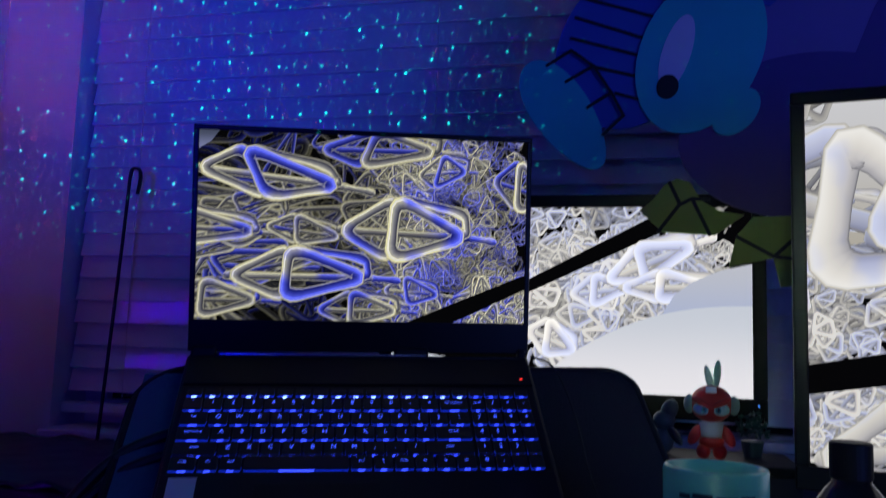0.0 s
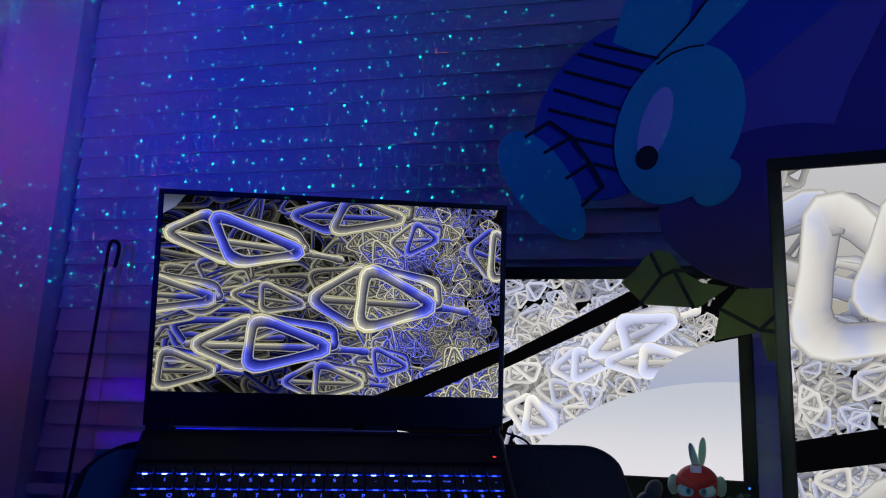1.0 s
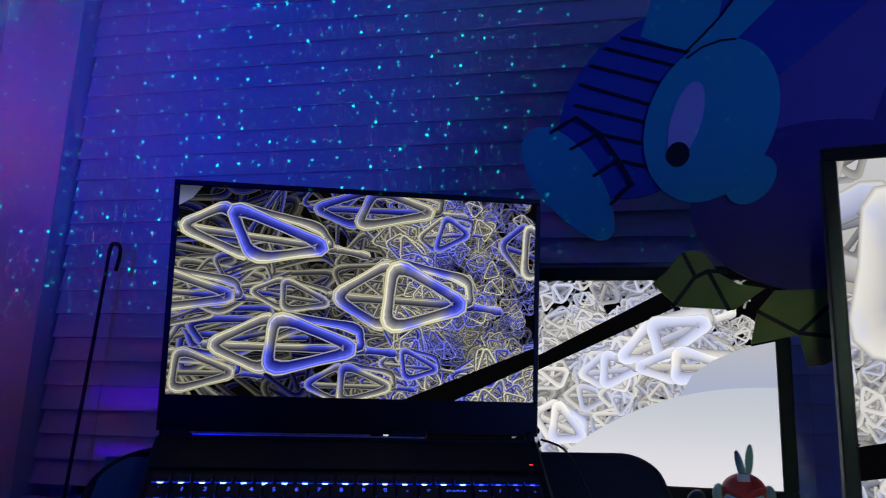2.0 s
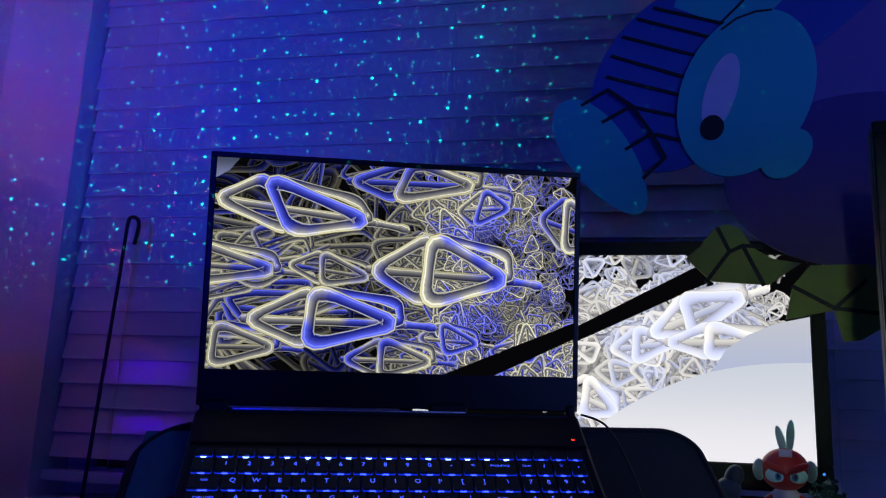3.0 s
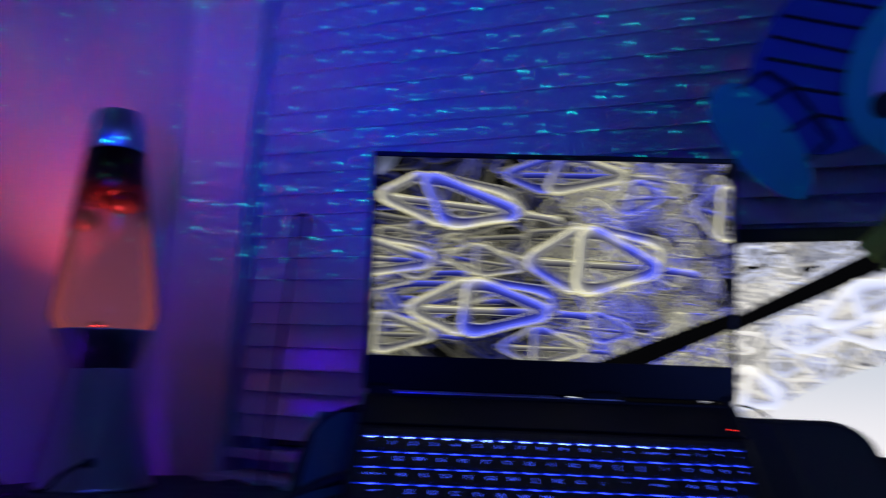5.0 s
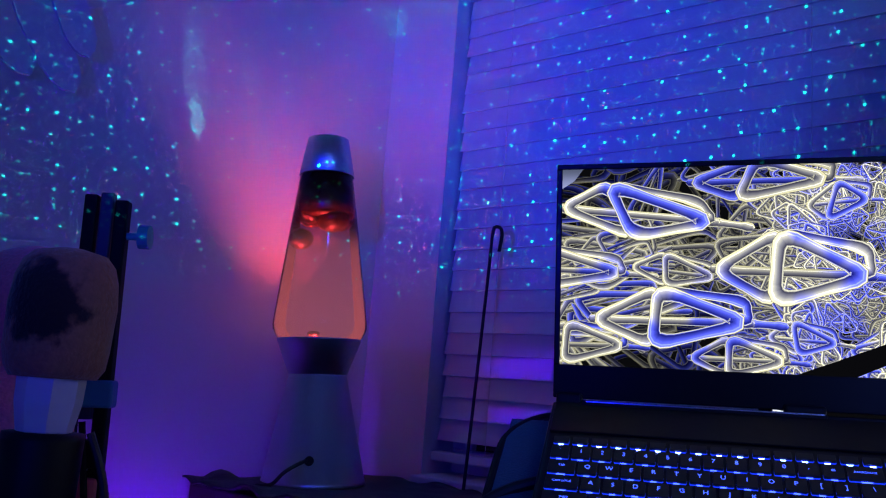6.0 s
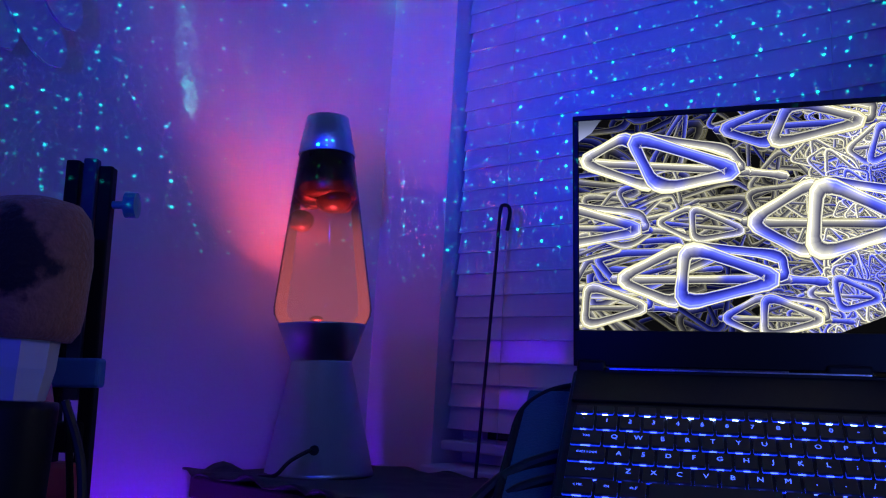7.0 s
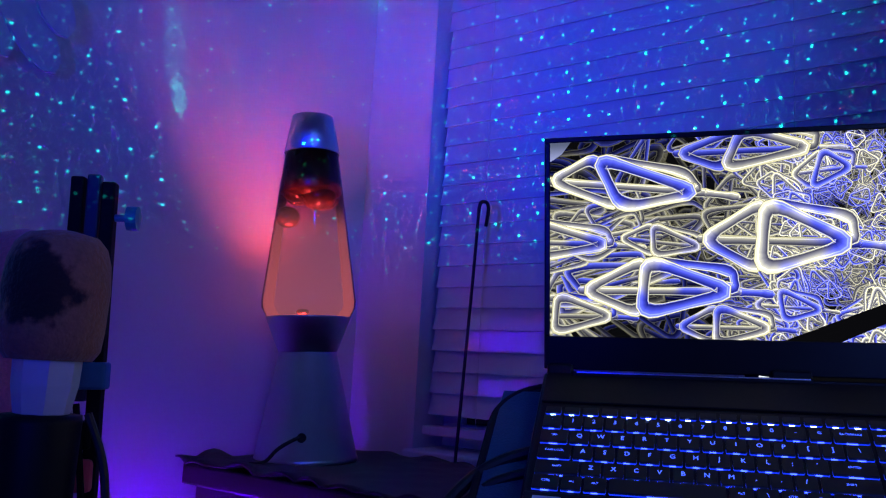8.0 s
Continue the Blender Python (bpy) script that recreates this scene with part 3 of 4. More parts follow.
def strut_material(name, stops, tint, share, size):
    """A strut of the screen's picture, shaded round its girth and tinted in drifts."""
    m = bpy.data.materials.new(name)
    m.use_nodes = True
    t = m.node_tree
    t.nodes.remove(t.nodes["Principled BSDF"])
    em = t.nodes.new("ShaderNodeEmission")
    sep = t.nodes.new("ShaderNodeSeparateXYZ")
    t.links.new(t.nodes.new("ShaderNodeUVMap").outputs[0], sep.inputs[0])
    ramp = t.nodes.new("ShaderNodeValToRGB")
    e = ramp.color_ramp.elements
    e[0].position, e[1].position = 0.0, 1.0
    for pos, col in stops:
        q = e[0] if pos == 0 else e[len(e) - 1] if pos == 1 else e.new(pos)
        q.color = (*col, 1)
    t.links.new(sep.outputs[1], ramp.inputs[0])
    noi = t.nodes.new("ShaderNodeTexNoise")
    noi.inputs["Scale"].default_value = size
    noi.inputs["Detail"].default_value = 2
    t.links.new(t.nodes.new("ShaderNodeTexCoord").outputs["Object"], noi.inputs["Vector"])
    isl = t.nodes.new("ShaderNodeNewGeometry").outputs["Random Per Island"]
    drift = math_node(t, "ADD", noi.outputs[0], math_node(t, "MULTIPLY_ADD", isl, 0.24, -0.12))
    body = math_node(t, "MULTIPLY", smooth_node(t, sep.outputs[1], 0.04, 0.16), smooth_node(t, sep.outputs[1], 0.86, 0.97, 1.0, 0.0))
    mix = t.nodes.new("ShaderNodeMix")
    mix.data_type = "RGBA"
    mix.blend_type = "MULTIPLY"
    t.links.new(math_node(t, "MULTIPLY", smooth_node(t, drift, 0.46, 0.58, 0.0, share), body), mix.inputs["Factor"])
    t.links.new(ramp.outputs[0], mix.inputs["A"])
    mix.inputs["B"].default_value = (*tint, 1)
    t.links.new(mix.outputs["Result"], em.inputs[0])
    t.links.new(math_node(t, "MULTIPLY", sep.outputs[0], SCREEN), em.inputs[1])
    t.links.new(em.outputs[0], t.nodes["Material Output"].inputs[0])
    m.cycles.emission_sampling = "NONE"
    return m


# one bent cage of the pictured lattice: foot, top, low, end, brow and tail
CAGE_AT = ((0.0, 0.0), (0.35, 0.42), (0.42, -0.36), (0.96, -0.06), (0.90, 0.24), (1.16, -0.10))


class Picture:
    """Flat picture on a screen: x to the right, z up, layers towards the viewer (-y)."""

    def __init__(self, w, h, seed, step=7.0e-7):
        self.bm = bmesh.new()
        self.uv = self.bm.loops.layers.uv.new("UVMap")
        self.w, self.h, self.y, self.rng, self.step = w, h, 0.0, random.Random(seed), step

    def bar(self, p, q, wd, mat, bright=1.0, flip=False):
        """A strut, swollen at both ends, with rounded caps."""
        self.y -= self.step
        d = Vector((q[0] - p[0], q[1] - p[1]))
        ln = d.length
        if ln < 1e-6:
            return
        d /= ln
        n = Vector((-d.y, d.x))
        k = min(0.5 * wd / ln, 0.3)
        rows = []
        for t, g in ((-k, 0.25), (-0.5 * k, 0.9), (k * 0.6, 1.08), (0.26, 0.86), (0.5, 0.78), (0.74, 0.86), (1 - k * 0.6, 1.08), (1 + 0.5 * k, 0.9), (1 + k, 0.25)):
            c = Vector(p) + d * ln * t
            rows.append([self.bm.verts.new((c.x + n.x * wd * 0.5 * g * s, self.y, c.y + n.y * wd * 0.5 * g * s)) for s in (-1, 1)])
        lo, hi = (1, 0) if flip else (0, 1)
        for a, b in zip(rows, rows[1:]):
            f = self.bm.faces.new((a[0], b[0], b[1], a[1]))
            f.material_index = mat
            for lp, v in zip(f.loops, (lo, lo, hi, hi)):
                lp[self.uv].uv = (bright, v)

    def loop(self, pts, wd, mat, bright=1.0):
        """A closed frame of one bent strut, thick at its rounded corners."""
        ring = []
        n = len(pts)
        for i, p in enumerate(pts):
            p = Vector(p)
            a, b = p + (Vector(pts[i - 1]) - p) * 0.26, p + (Vector(pts[(i + 1) % n]) - p) * 0.26
            for t, g in ((0.0, 0.84), (0.2, 0.98), (0.4, 1.12), (0.6, 1.12), (0.8, 0.98), (1.0, 0.84)):
                ring.append((a * (1 - t) ** 2 + p * 2 * t * (1 - t) + b * t * t, g))
            ring.append((p + (Vector(pts[(i + 1) % n]) - p) * 0.5, 0.76))
        self.y -= self.step
        m = len(ring)
        rows = []
        for i, (p, g) in enumerate(ring):
            d = (ring[(i + 1) % m][0] - ring[i - 1][0]).normalized()
            rows.append([self.bm.verts.new((p.x - d.y * wd * 0.5 * g * s, self.y, p.y + d.x * wd * 0.5 * g * s)) for s in (-1, 1)])
        for i in range(m):
            a, b = rows[i], rows[(i + 1) % m]
            f = self.bm.faces.new((a[0], b[0], b[1], a[1]))
            f.material_index = mat
            for lp, v in zip(f.loops, (0, 0, 1, 1)):
                lp[self.uv].uv = (bright, v)

    def cage(self, at, along, up, mat, bright=1.0, girth=1.0, wild=0.0):
        """One cage of the lattice, its foot at a point, spread along two directions."""
        pts = []
        for a, b in CAGE_AT:
            a, b = a + self.rng.uniform(-wild, wild), b + self.rng.uniform(-wild, wild)
            pts.append((at[0] + along[0] * a + up[0] * b, at[1] + along[1] * a + up[1] * b))
        size = math.sqrt(math.hypot(*along) * math.hypot(*up)) * girth
        lit = lambda: bright * self.rng.uniform(0.75, 1.1)
        foot, top, low, end, brow, tail = pts
        self.bar(end, tail, 0.075 * size, mat, lit(), True)
        self.bar(foot, end, 0.08 * size, mat, lit() * 0.7, True)
        self.loop((top, brow, end), 0.085 * size, mat, lit())
        self.loop((foot, low, top), 0.10 * size, mat, lit())
        self.loop((low, end, top), 0.115 * size, mat, bright)

    def thicket(self, n, x0, x1, z0, z1, big, small, mat, dim, squash, lean, girth=1.0, inside=None):
        """Many cages, large at x0 and small at x1, the dimmer ones behind."""
        for i in range(n):
            t = self.rng.random()
            x, z = x0 + (x1 - x0) * t, self.rng.uniform(z0, z1)
            if inside and not inside(x, z):
                continue
            s = big * (small / big) ** t * self.rng.uniform(0.75, 1.3)
            a = radians(lean * (1 - t) + self.rng.uniform(-1, 1) * (14 + 160 * t))
            sq = squash + (1 - squash) * t
            self.cage((x - 0.5 * s, z), (s * math.cos(a), s * math.sin(a)), (-s * sq * math.sin(a), s * sq * math.cos(a)), mat, dim * (0.35 + 0.65 * i / n), girth, 0.12)

    def patch(self, outline, mat, bright=1.0):
        self.y -= 4.0e-6
        vs = [self.bm.verts.new((x, self.y, z)) for x, z in outline]
        f = self.bm.faces.new(vs)
        f.material_index = mat
        zs = [z for _, z in outline]
        lo, hi = min(zs), max(zs)
        for lp, (x, z) in zip(f.loops, outline):
            lp[self.uv].uv = (bright, (z - lo) / (hi - lo + 1e-9))
        self.y -= 4.0e-6

    def done(self, name, mats, parent, m):
        bm = self.bm
        for co, no in (((0, 0, 0), (-1, 0, 0)), ((self.w, 0, 0), (1, 0, 0)), ((0, 0, 0), (0, 0, -1)), ((0, 0, self.h), (0, 0, 1))):
            bmesh.ops.bisect_plane(bm, geom=bm.verts[:] + bm.edges[:] + bm.faces[:], plane_co=co, plane_no=no, clear_outer=True)
        return part(name, bm, mats, parent, "picture of bone-like struts on the screen", m)


STRUT_DARK = strut_material("picture_strut", (
    (0.0, (0.02, 0.02, 0.02)), (0.07, (0.55, 0.52, 0.30)), (0.18, (0.40, 0.38, 0.28)), (0.25, (0.85, 0.83, 0.66)), (0.31, (0.33, 0.32, 0.27)),
    (0.55, (0.13, 0.13, 0.15)), (0.84, (0.015, 0.015, 0.035)), (0.95, (0.42, 0.41, 0.32)), (1.0, (0.01, 0.01, 0.015))), (0.20, 0.26, 2.0), 1.0, 13)
STRUT_PALE = strut_material("picture_strut_pale", (
    (0.0, (0.45, 0.43, 0.38)), (0.10, (0.92, 0.90, 0.86)), (0.40, (0.80, 0.77, 0.72)), (0.72, (0.62, 0.60, 0.60)), (0.94, (0.40, 0.39, 0.42)), (1.0, (0.14, 0.14, 0.16))), (0.72, 0.80, 1.15), 0.9, 12)


INK_DARK = flat_glow("picture_dark", (0.0015, 0.0015, 0.002), 1.0)
INK_GREY = flat_glow("picture_grey", (0.22, 0.22, 0.21), 1.0)
SKY_BLUE = flat_glow("picture_sky", (0.52, 0.58, 0.78), 0.75, (0.62, 0.64, 0.72))
CREAM = flat_glow("picture_cream", (0.88, 0.86, 0.90), 0.85, (0.62, 0.66, 0.74))
BONE = flat_glow("picture_bone", (0.42, 0.39, 0.33), 0.9, (0.60, 0.60, 0.62))
HAZE = flat_glow("picture_haze", (0.16, 0.18, 0.32), 1.0, (0.05, 0.06, 0.10))


# ---- laptop on its tilted lap desk ----
LAP = pose(-0.468, 0.726, 0.947, 0, -1.2, 20.4)
DECK = pose(0, 0, 0, 40, 0, 0)
LID = pose(0, 0.004, 0, 5.3, 0, 0)
LW = 0.360


def legend_mesh(text, size):
    cu = bpy.data.curves.new("legend", "FONT")
    cu.body, cu.size, cu.align_x, cu.align_y = text, size, "CENTER", "CENTER"
    cu.resolution_u = 2
    tmp = new("legend_source", cu)
    bpy.context.view_layer.update()
    me = bpy.data.meshes.new_from_object(tmp.evaluated_get(bpy.context.evaluated_depsgraph_get()))
    bpy.data.objects.remove(tmp)
    bpy.data.curves.remove(cu)
    me.materials.clear()
    me.materials.append(LEGEND)
    return me


def laptop():
    lap = root("laptop", LAP, "open black gaming laptop with a blue-lit keyboard", "laptop")
    part("base", box(0.0, LW, -0.252, 0.002, -0.024, -0.002, 0.004), ALUM, lap, m=DECK)
    part("deck_strip", box(0.004, LW - 0.004, -0.046, -0.002, -0.002, 0.0012, 0.001), PLASTIC, lap, m=DECK)
    part("keyboard_tray", box(0.006, LW - 0.006, -0.158, -0.047, -0.002, -0.0008), PLASTIC, lap, m=DECK)
    part("palm_rest", box(0.004, LW - 0.004, -0.250, -0.159, -0.002, 0.0012, 0.001), ALUM, lap, m=DECK)
    part("touchpad", box(0.085, 0.195, -0.240, -0.172, 0.0012, 0.0018, 0.0005), PLASTIC, lap, m=DECK)
    part("sticker", box(0.012, 0.036, -0.190, -0.164, 0.0012, 0.0016), WHITE_PLASTIC, lap, "pale sticker on the palm rest", m=DECK)
    for x0, x1 in ((0.004, 0.030), (0.214, 0.250), (0.347, 0.356)):
        part("hinge", box(x0, x1, -0.004, 0.008, -0.006, 0.008, 0.003), PLASTIC, lap)
    part("rear_ridge", box(0.030, 0.250, -0.006, 0.005, -0.008, 0.0007, 0.0005), PLASTIC, lap)
    part("rear_ridge", box(0.250, 0.347, -0.006, 0.005, -0.008, -0.0012, 0.0005), PLASTIC, lap)
    part("hinge_trim", box(0.034, 0.248, -0.0074, -0.0061, -0.0012, 0.0006, 0.0003), RIM, lap, "thin bright hinge line")
    part("power_led", box(0.3432, 0.3462, -0.0382, -0.0370, 0.0012, 0.0016), RED_LED, lap, "small red power light", m=DECK)
    # the lid
    lid = part("lid", box(0.0, LW, 0.0, 0.007, 0.0022, 0.2385, 0.0010), PLASTIC, lap, m=LID)
    SX0, SX1, SZ0, SZ1 = 0.0062, LW - 0.0062, 0.0355, 0.2325
    bez = bmesh.new()
    for b in ((0.001, LW - 0.001, 0.0028, SZ0), (0.001, LW - 0.001, SZ1, 0.2375), (0.001, SX0, SZ0, SZ1), (SX1, LW - 0.001, SZ0, SZ1)):
        box(b[0], b[1], -0.0030, 0.0004, b[2], b[3], 0.0008, bez, 1)
    part("bezel", bez, GLOSSY, lap, m=LID)
    w, h = SX1 - SX0, SZ1 - SZ0
    part("screen", box(SX0, SX1, -0.0006, 0.0002, SZ0, SZ1), INK_DARK, lap, m=LID)
    pic = Picture(w, h, 11)
    pic.patch([(0, 0), (w, 0), (w, h), (0, h)], 1)
    over = lambda x, z: z / h > 0.66 * (x / w - 0.63)
    pic.thicket(34, -0.05 * w, 0.75 * w, 0, h, 0.24, 0.07, 0, 0.16, 0.18, -16, 0.6)
    pic.thicket(200, 0.50 * w, 1.03 * w, 0, h, 0.050, 0.024, 0, 0.55, 0.6, -10, 0.85, over)
    pic.thicket(28, -0.05 * w, 0.72 * w, 0, h, 0.18, 0.055, 0, 0.75, 0.24, -12, 0.80)
    pic.thicket(200, 0.58 * w, 1.03 * w, 0, h, 0.044, 0.016, 0, 1.3, 0.7, -10, 0.9, over)
    # the lattice below the dark beam, and the beam
    pic.patch([(0.70 * w, 0.0), (1.02 * w, 0.0), (1.02 * w, 0.29 * h), (1.0 * w, 0.275 * h)], 1)
    pic.thicket(120, 0.74 * w, 1.03 * w, -0.04 * h, 0.19 * h, 0.048, 0.028, 0, 1.3, 0.7, 10, 1.0, lambda x, z: z / h < 0.80 * (x / w - 0.77))
    pic.patch([(0.62 * w, -0.01 * h), (0.765 * w, -0.01 * h), (1.01 * w, 0.195 * h), (1.01 * w, 0.275 * h)], 1)
    # the large cages in front
    for x, z, ax, az, ux, uz, lit in ((-0.22, 0.50, 0.42, -0.02, 0.02, 0.26, 0.8), (0.20, 0.50, 0.24, -0.04, 0.02, 0.20, 0.7), (0.56, 0.17, 0.18, -0.01, 0.0, 0.20, 0.9), (0.36, 0.06, 0.26, 0.01, 0.03, 0.24, 0.8), (-0.10, 0.10, 0.30, 0.02, 0.04, 0.26, 0.7), (0.36, 0.92, 0.38, 0.02, 0.1, 0.26, 0.75), (0.66, 0.80, 0.16, 0.04, 0.05, 0.24, 0.9),
                                      (0.00, 0.80, 0.44, -0.06, -0.05, 0.34, 1.0), (0.095, 0.235, 0.44, 0.02, 0.06, 0.36, 1.0), (0.425, 0.49, 0.41, 0.0, 0.06, 0.44, 1.1), (0.895, 0.78, 0.20, -0.08, 0.03, 0.36, 1.0)):
        pic.cage((x * w, z * h), (ax * w, az * h), (ux * w, uz * h), 0, lit * 1.25, 1.2)
    pic.patch([(0, h), (0, 0.90 * h), (0.035 * w, 0.94 * h), (0.06 * w, h)], 2)
    pic.done("screen_picture", [STRUT_DARK, INK_DARK, HAZE], lap, LID @ pose(SX0, -0.0007, SZ0))
    keyboard(lap)


def keyboard(lap):
    """Every key is a cap with a lit line at its front edge and a legend."""
    caps = {}

    def key(x, y, wd, hd, text="", led=False):
        ck = (round(wd, 4), round(hd, 4))
        if ck not in caps:
            bm = bmesh.new()
            box(-wd / 2 + 0.0012, wd / 2 - 0.0012, -hd / 2 + 0.0016, hd / 2 - 0.0012, -0.0008, 0.0018, 0.0005, bm, 1)
            caps[ck] = bm_mesh("key", bm, KEYCAP)
            g = bmesh.new()
            a, f = wd / 2 - 0.0016, -hd / 2
            for s in (-1, 1):
                box(min(s * a, s * a * 0.34), max(s * a, s * a * 0.34), f + 0.0003, f + 0.0011, -0.0006, 0.0001, 0, g)
            c = bmesh.new()
            box(-a * 0.34, a * 0.34, f + 0.0001, f + 0.0013, -0.0006, 0.0002, 0.0002, c, 1)
            caps[ck, "mid"] = bm_mesh("light_gap", c, KEY_MID)
            for s in (-1, 1):
                box(s * (a + 0.0003) - 0.0002, s * (a + 0.0003) + 0.0002, f + 0.0012, f + 0.006, -0.0006, 0.0001, 0, g)
            caps[ck, "glow"] = bm_mesh("light_gap", g, KEY_GLOW)
        k = same_mesh("key", caps[ck], lap, DECK @ pose(x, y, 0))
        same_mesh("light_gap", caps[ck, "glow"], k, Matrix())
        same_mesh("light_gap", caps[ck, "mid"], k, Matrix())
        if led:
            if "led" not in caps:
                g = bmesh.new()
                vs = [g.verts.new(p) for p in ((-0.0027, 0, 0), (0.0027, 0, 0), (0.0010, -0.0022, 0), (-0.0010, -0.0022, 0))]
                vs2 = [g.verts.new((v.co.x, v.co.y, -0.0004)) for v in vs]
                g.faces.new(list(reversed(vs)))
                g.faces.new(vs2)
                for i in range(4):
                    g.faces.new((vs[i], vs[(i + 1) % 4], vs2[(i + 1) % 4], vs2[i]))
                caps["led"] = bm_mesh("key_led", g, KEY_LED)
            same_mesh("key_led", caps["led"], k, pose(0, -hd / 2 + 0.0006, 0.0002))
        if text:
            size = 0.0066 if len(text) == 1 else 0.0032
            if ("t", text) not in caps:
                caps["t", text] = legend_mesh(text, size)
            same_mesh("legend", caps["t", text], k, pose(0, 0.001, 0.00195))

    u, x0 = 0.019, 0.0085
    fy = -0.0578
    for i in range(16):
        key(x0 + 0.0088 + i * 0.01735, fy, 0.0165, 0.0110, "", True)
    rows = [(-0.0735, [("`", 1)] + [(c, 1) for c in "1234567890-="] + [("BACKSPACE", 1.55)]),
            (-0.0925, [("TAB", 1.4)] + [(c, 1) for c in "QWERTYUIOP[]"] + [("\\", 1.15)]),
            (-0.1115, [("CAPS LOCK", 1.65)] + [(c, 1) for c in "ASDFGHJKL;'"] + [("ENTER", 1.9)]),
            (-0.1305, [("SHIFT", 2.1)] + [(c, 1) for c in "ZXCVBNM,./"] + [("SHIFT", 2.45)]),
            (-0.1475, [("CTRL", 1.3), ("FN", 1), ("ALT", 1.1), ("", 5.0), ("ALT", 1.1), ("\\", 1), ("CTRL", 1.0), ("<", 1.0), ("v", 1.02), (">", 1.03)])]
    for y, row in rows:
        x = x0
        for text, n in row:
            key(x + n * u / 2, y, n * u, 0.0182, text)
            x += n * u
    px, pu = x0 + 14.62 * u, 0.0157
    for i in range(4):
        key(px + (i + 0.5) * pu, fy, pu, 0.0110)
    for y, row in ((-0.0735, ["NUM", "/", "*", "-"]), (-0.0925, ["7", "8", "9", "+"]), (-0.1115, ["4", "5", "6", ""]), (-0.1305, ["1", "2", "3", ""]), (-0.1475, ["0", ".", "", ""])):
        for i, text in enumerate(row):
            key(px + (i + 0.5) * pu, y, pu, 0.0182, text)


def bm_mesh(name, bm, mat):
    me = bpy.data.meshes.new(name)
    bm.to_mesh(me)
    bm.free()
    me.materials.append(mat)
    return me


def lap_desk():
    """Cushioned board under the laptop, standing tilted on the desk."""
    tray = root("lap_desk", LAP, "tilted dark lap desk with black piping under the laptop", "lap desk")
    depth = 0.235
    tight, wide = rounded(-0.048, 0.482, -depth, 0.008, 0.033), rounded(-0.048, 0.482, -depth, 0.008, 0.058)
    outline = tight[:9] + wide[9:27] + tight[27:]
    bm = bmesh.new()
    a = [bm.verts.new((x, y, -0.026)) for x, y in outline]
    b = [bm.verts.new((x, y, -0.046)) for x, y in outline]
    bm.faces.new(a)
    bm.faces.new(list(reversed(b)))
    n = len(a)
    for i in range(n):
        bm.faces.new((a[i], b[i], b[(i + 1) % n], a[(i + 1) % n]))
    bmesh.ops.recalc_face_normals(bm, faces=bm.faces[:])
    part("board", bm, NAVY, tray, "dark navy fabric board", m=DECK)
    part("teal_flap", box(-0.043, 0.012, -depth + 0.05, -0.004, -0.026, -0.0245, 0.0005), FABRIC, tray, "dark teal fabric flap", m=DECK)
    ring = []
    for p, q in zip(outline, outline[1:] + outline[:1]):
        k = max(1, int(math.dist(p, q) / 0.008))
        ring += [(p[0] + (q[0] - p[0]) * i / k, p[1] + (q[1] - p[1]) * i / k, -0.027) for i in range(k)]
    part("piping", tube(ring + ring[:2], 0.0035, 8), PIPING, tray, m=DECK)
    # prop under its back edge
    for x in (0.03, 0.42):
        part("prop", box(x, x + 0.03, -0.045, -0.015, -0.186, -0.098, 0.003), PLASTIC, tray)
    cab = root("charging_cable", LAP, "black charging cables looping beside the laptop", "cable")
    part("loop", tube([(0.0, -0.058, -0.075), (-0.03, -0.062, -0.086), (-0.058, -0.075, -0.105), (-0.085, -0.09, -0.14), (-0.10, -0.07, -0.175)], 0.006, 10), CABLE, cab)
    part("loop", tube([(0.0, -0.075, -0.092), (-0.035, -0.082, -0.105), (-0.07, -0.095, -0.135), (-0.09, -0.10, -0.17)], 0.005, 10), CABLE, cab)
    part("lead", tube([(0.362, 0.0, 0.0), (0.385, -0.012, -0.012), (0.396, -0.05, -0.056), (0.392, -0.12, -0.112), (0.40, -0.17, -0.155)], 0.0011, 8), CABLE, cab)


# ---- monitors ----
def monitor(name, m, w, h, bez, chin, label, foot):
    mon = root(name, m, label, "monitor")
    part("back", box(-bez, w + bez, 0.004, 0.030, -chin, h + bez, 0.005), PLASTIC, mon)
    bm = bmesh.new()
    for b in ((-bez, w + bez, -chin, 0.0), (-bez, w + bez, h, h + bez), (-bez, 0.0, 0.0, h), (w, w + bez, 0.0, h)):
        box(b[0], b[1], -0.004, 0.005, b[2], b[3], 0.0015, bm, 1)
    part("bezel", bm, GLOSSY, mon)
    part("screen", box(0, w, 0.0, 0.0038, 0, h), INK_GREY, mon)
    part("stand_neck", box(w / 2 - 0.03, w / 2 + 0.03, 0.031, 0.05, foot + 0.012, 0.12, 0.004), PLASTIC, mon)
    part("stand_foot", box(w / 2 - 0.11, w / 2 + 0.11, -0.06 if foot > -0.3 else 0.0, 0.12, foot, foot + 0.012, 0.004), PLASTIC, mon)
    return mon


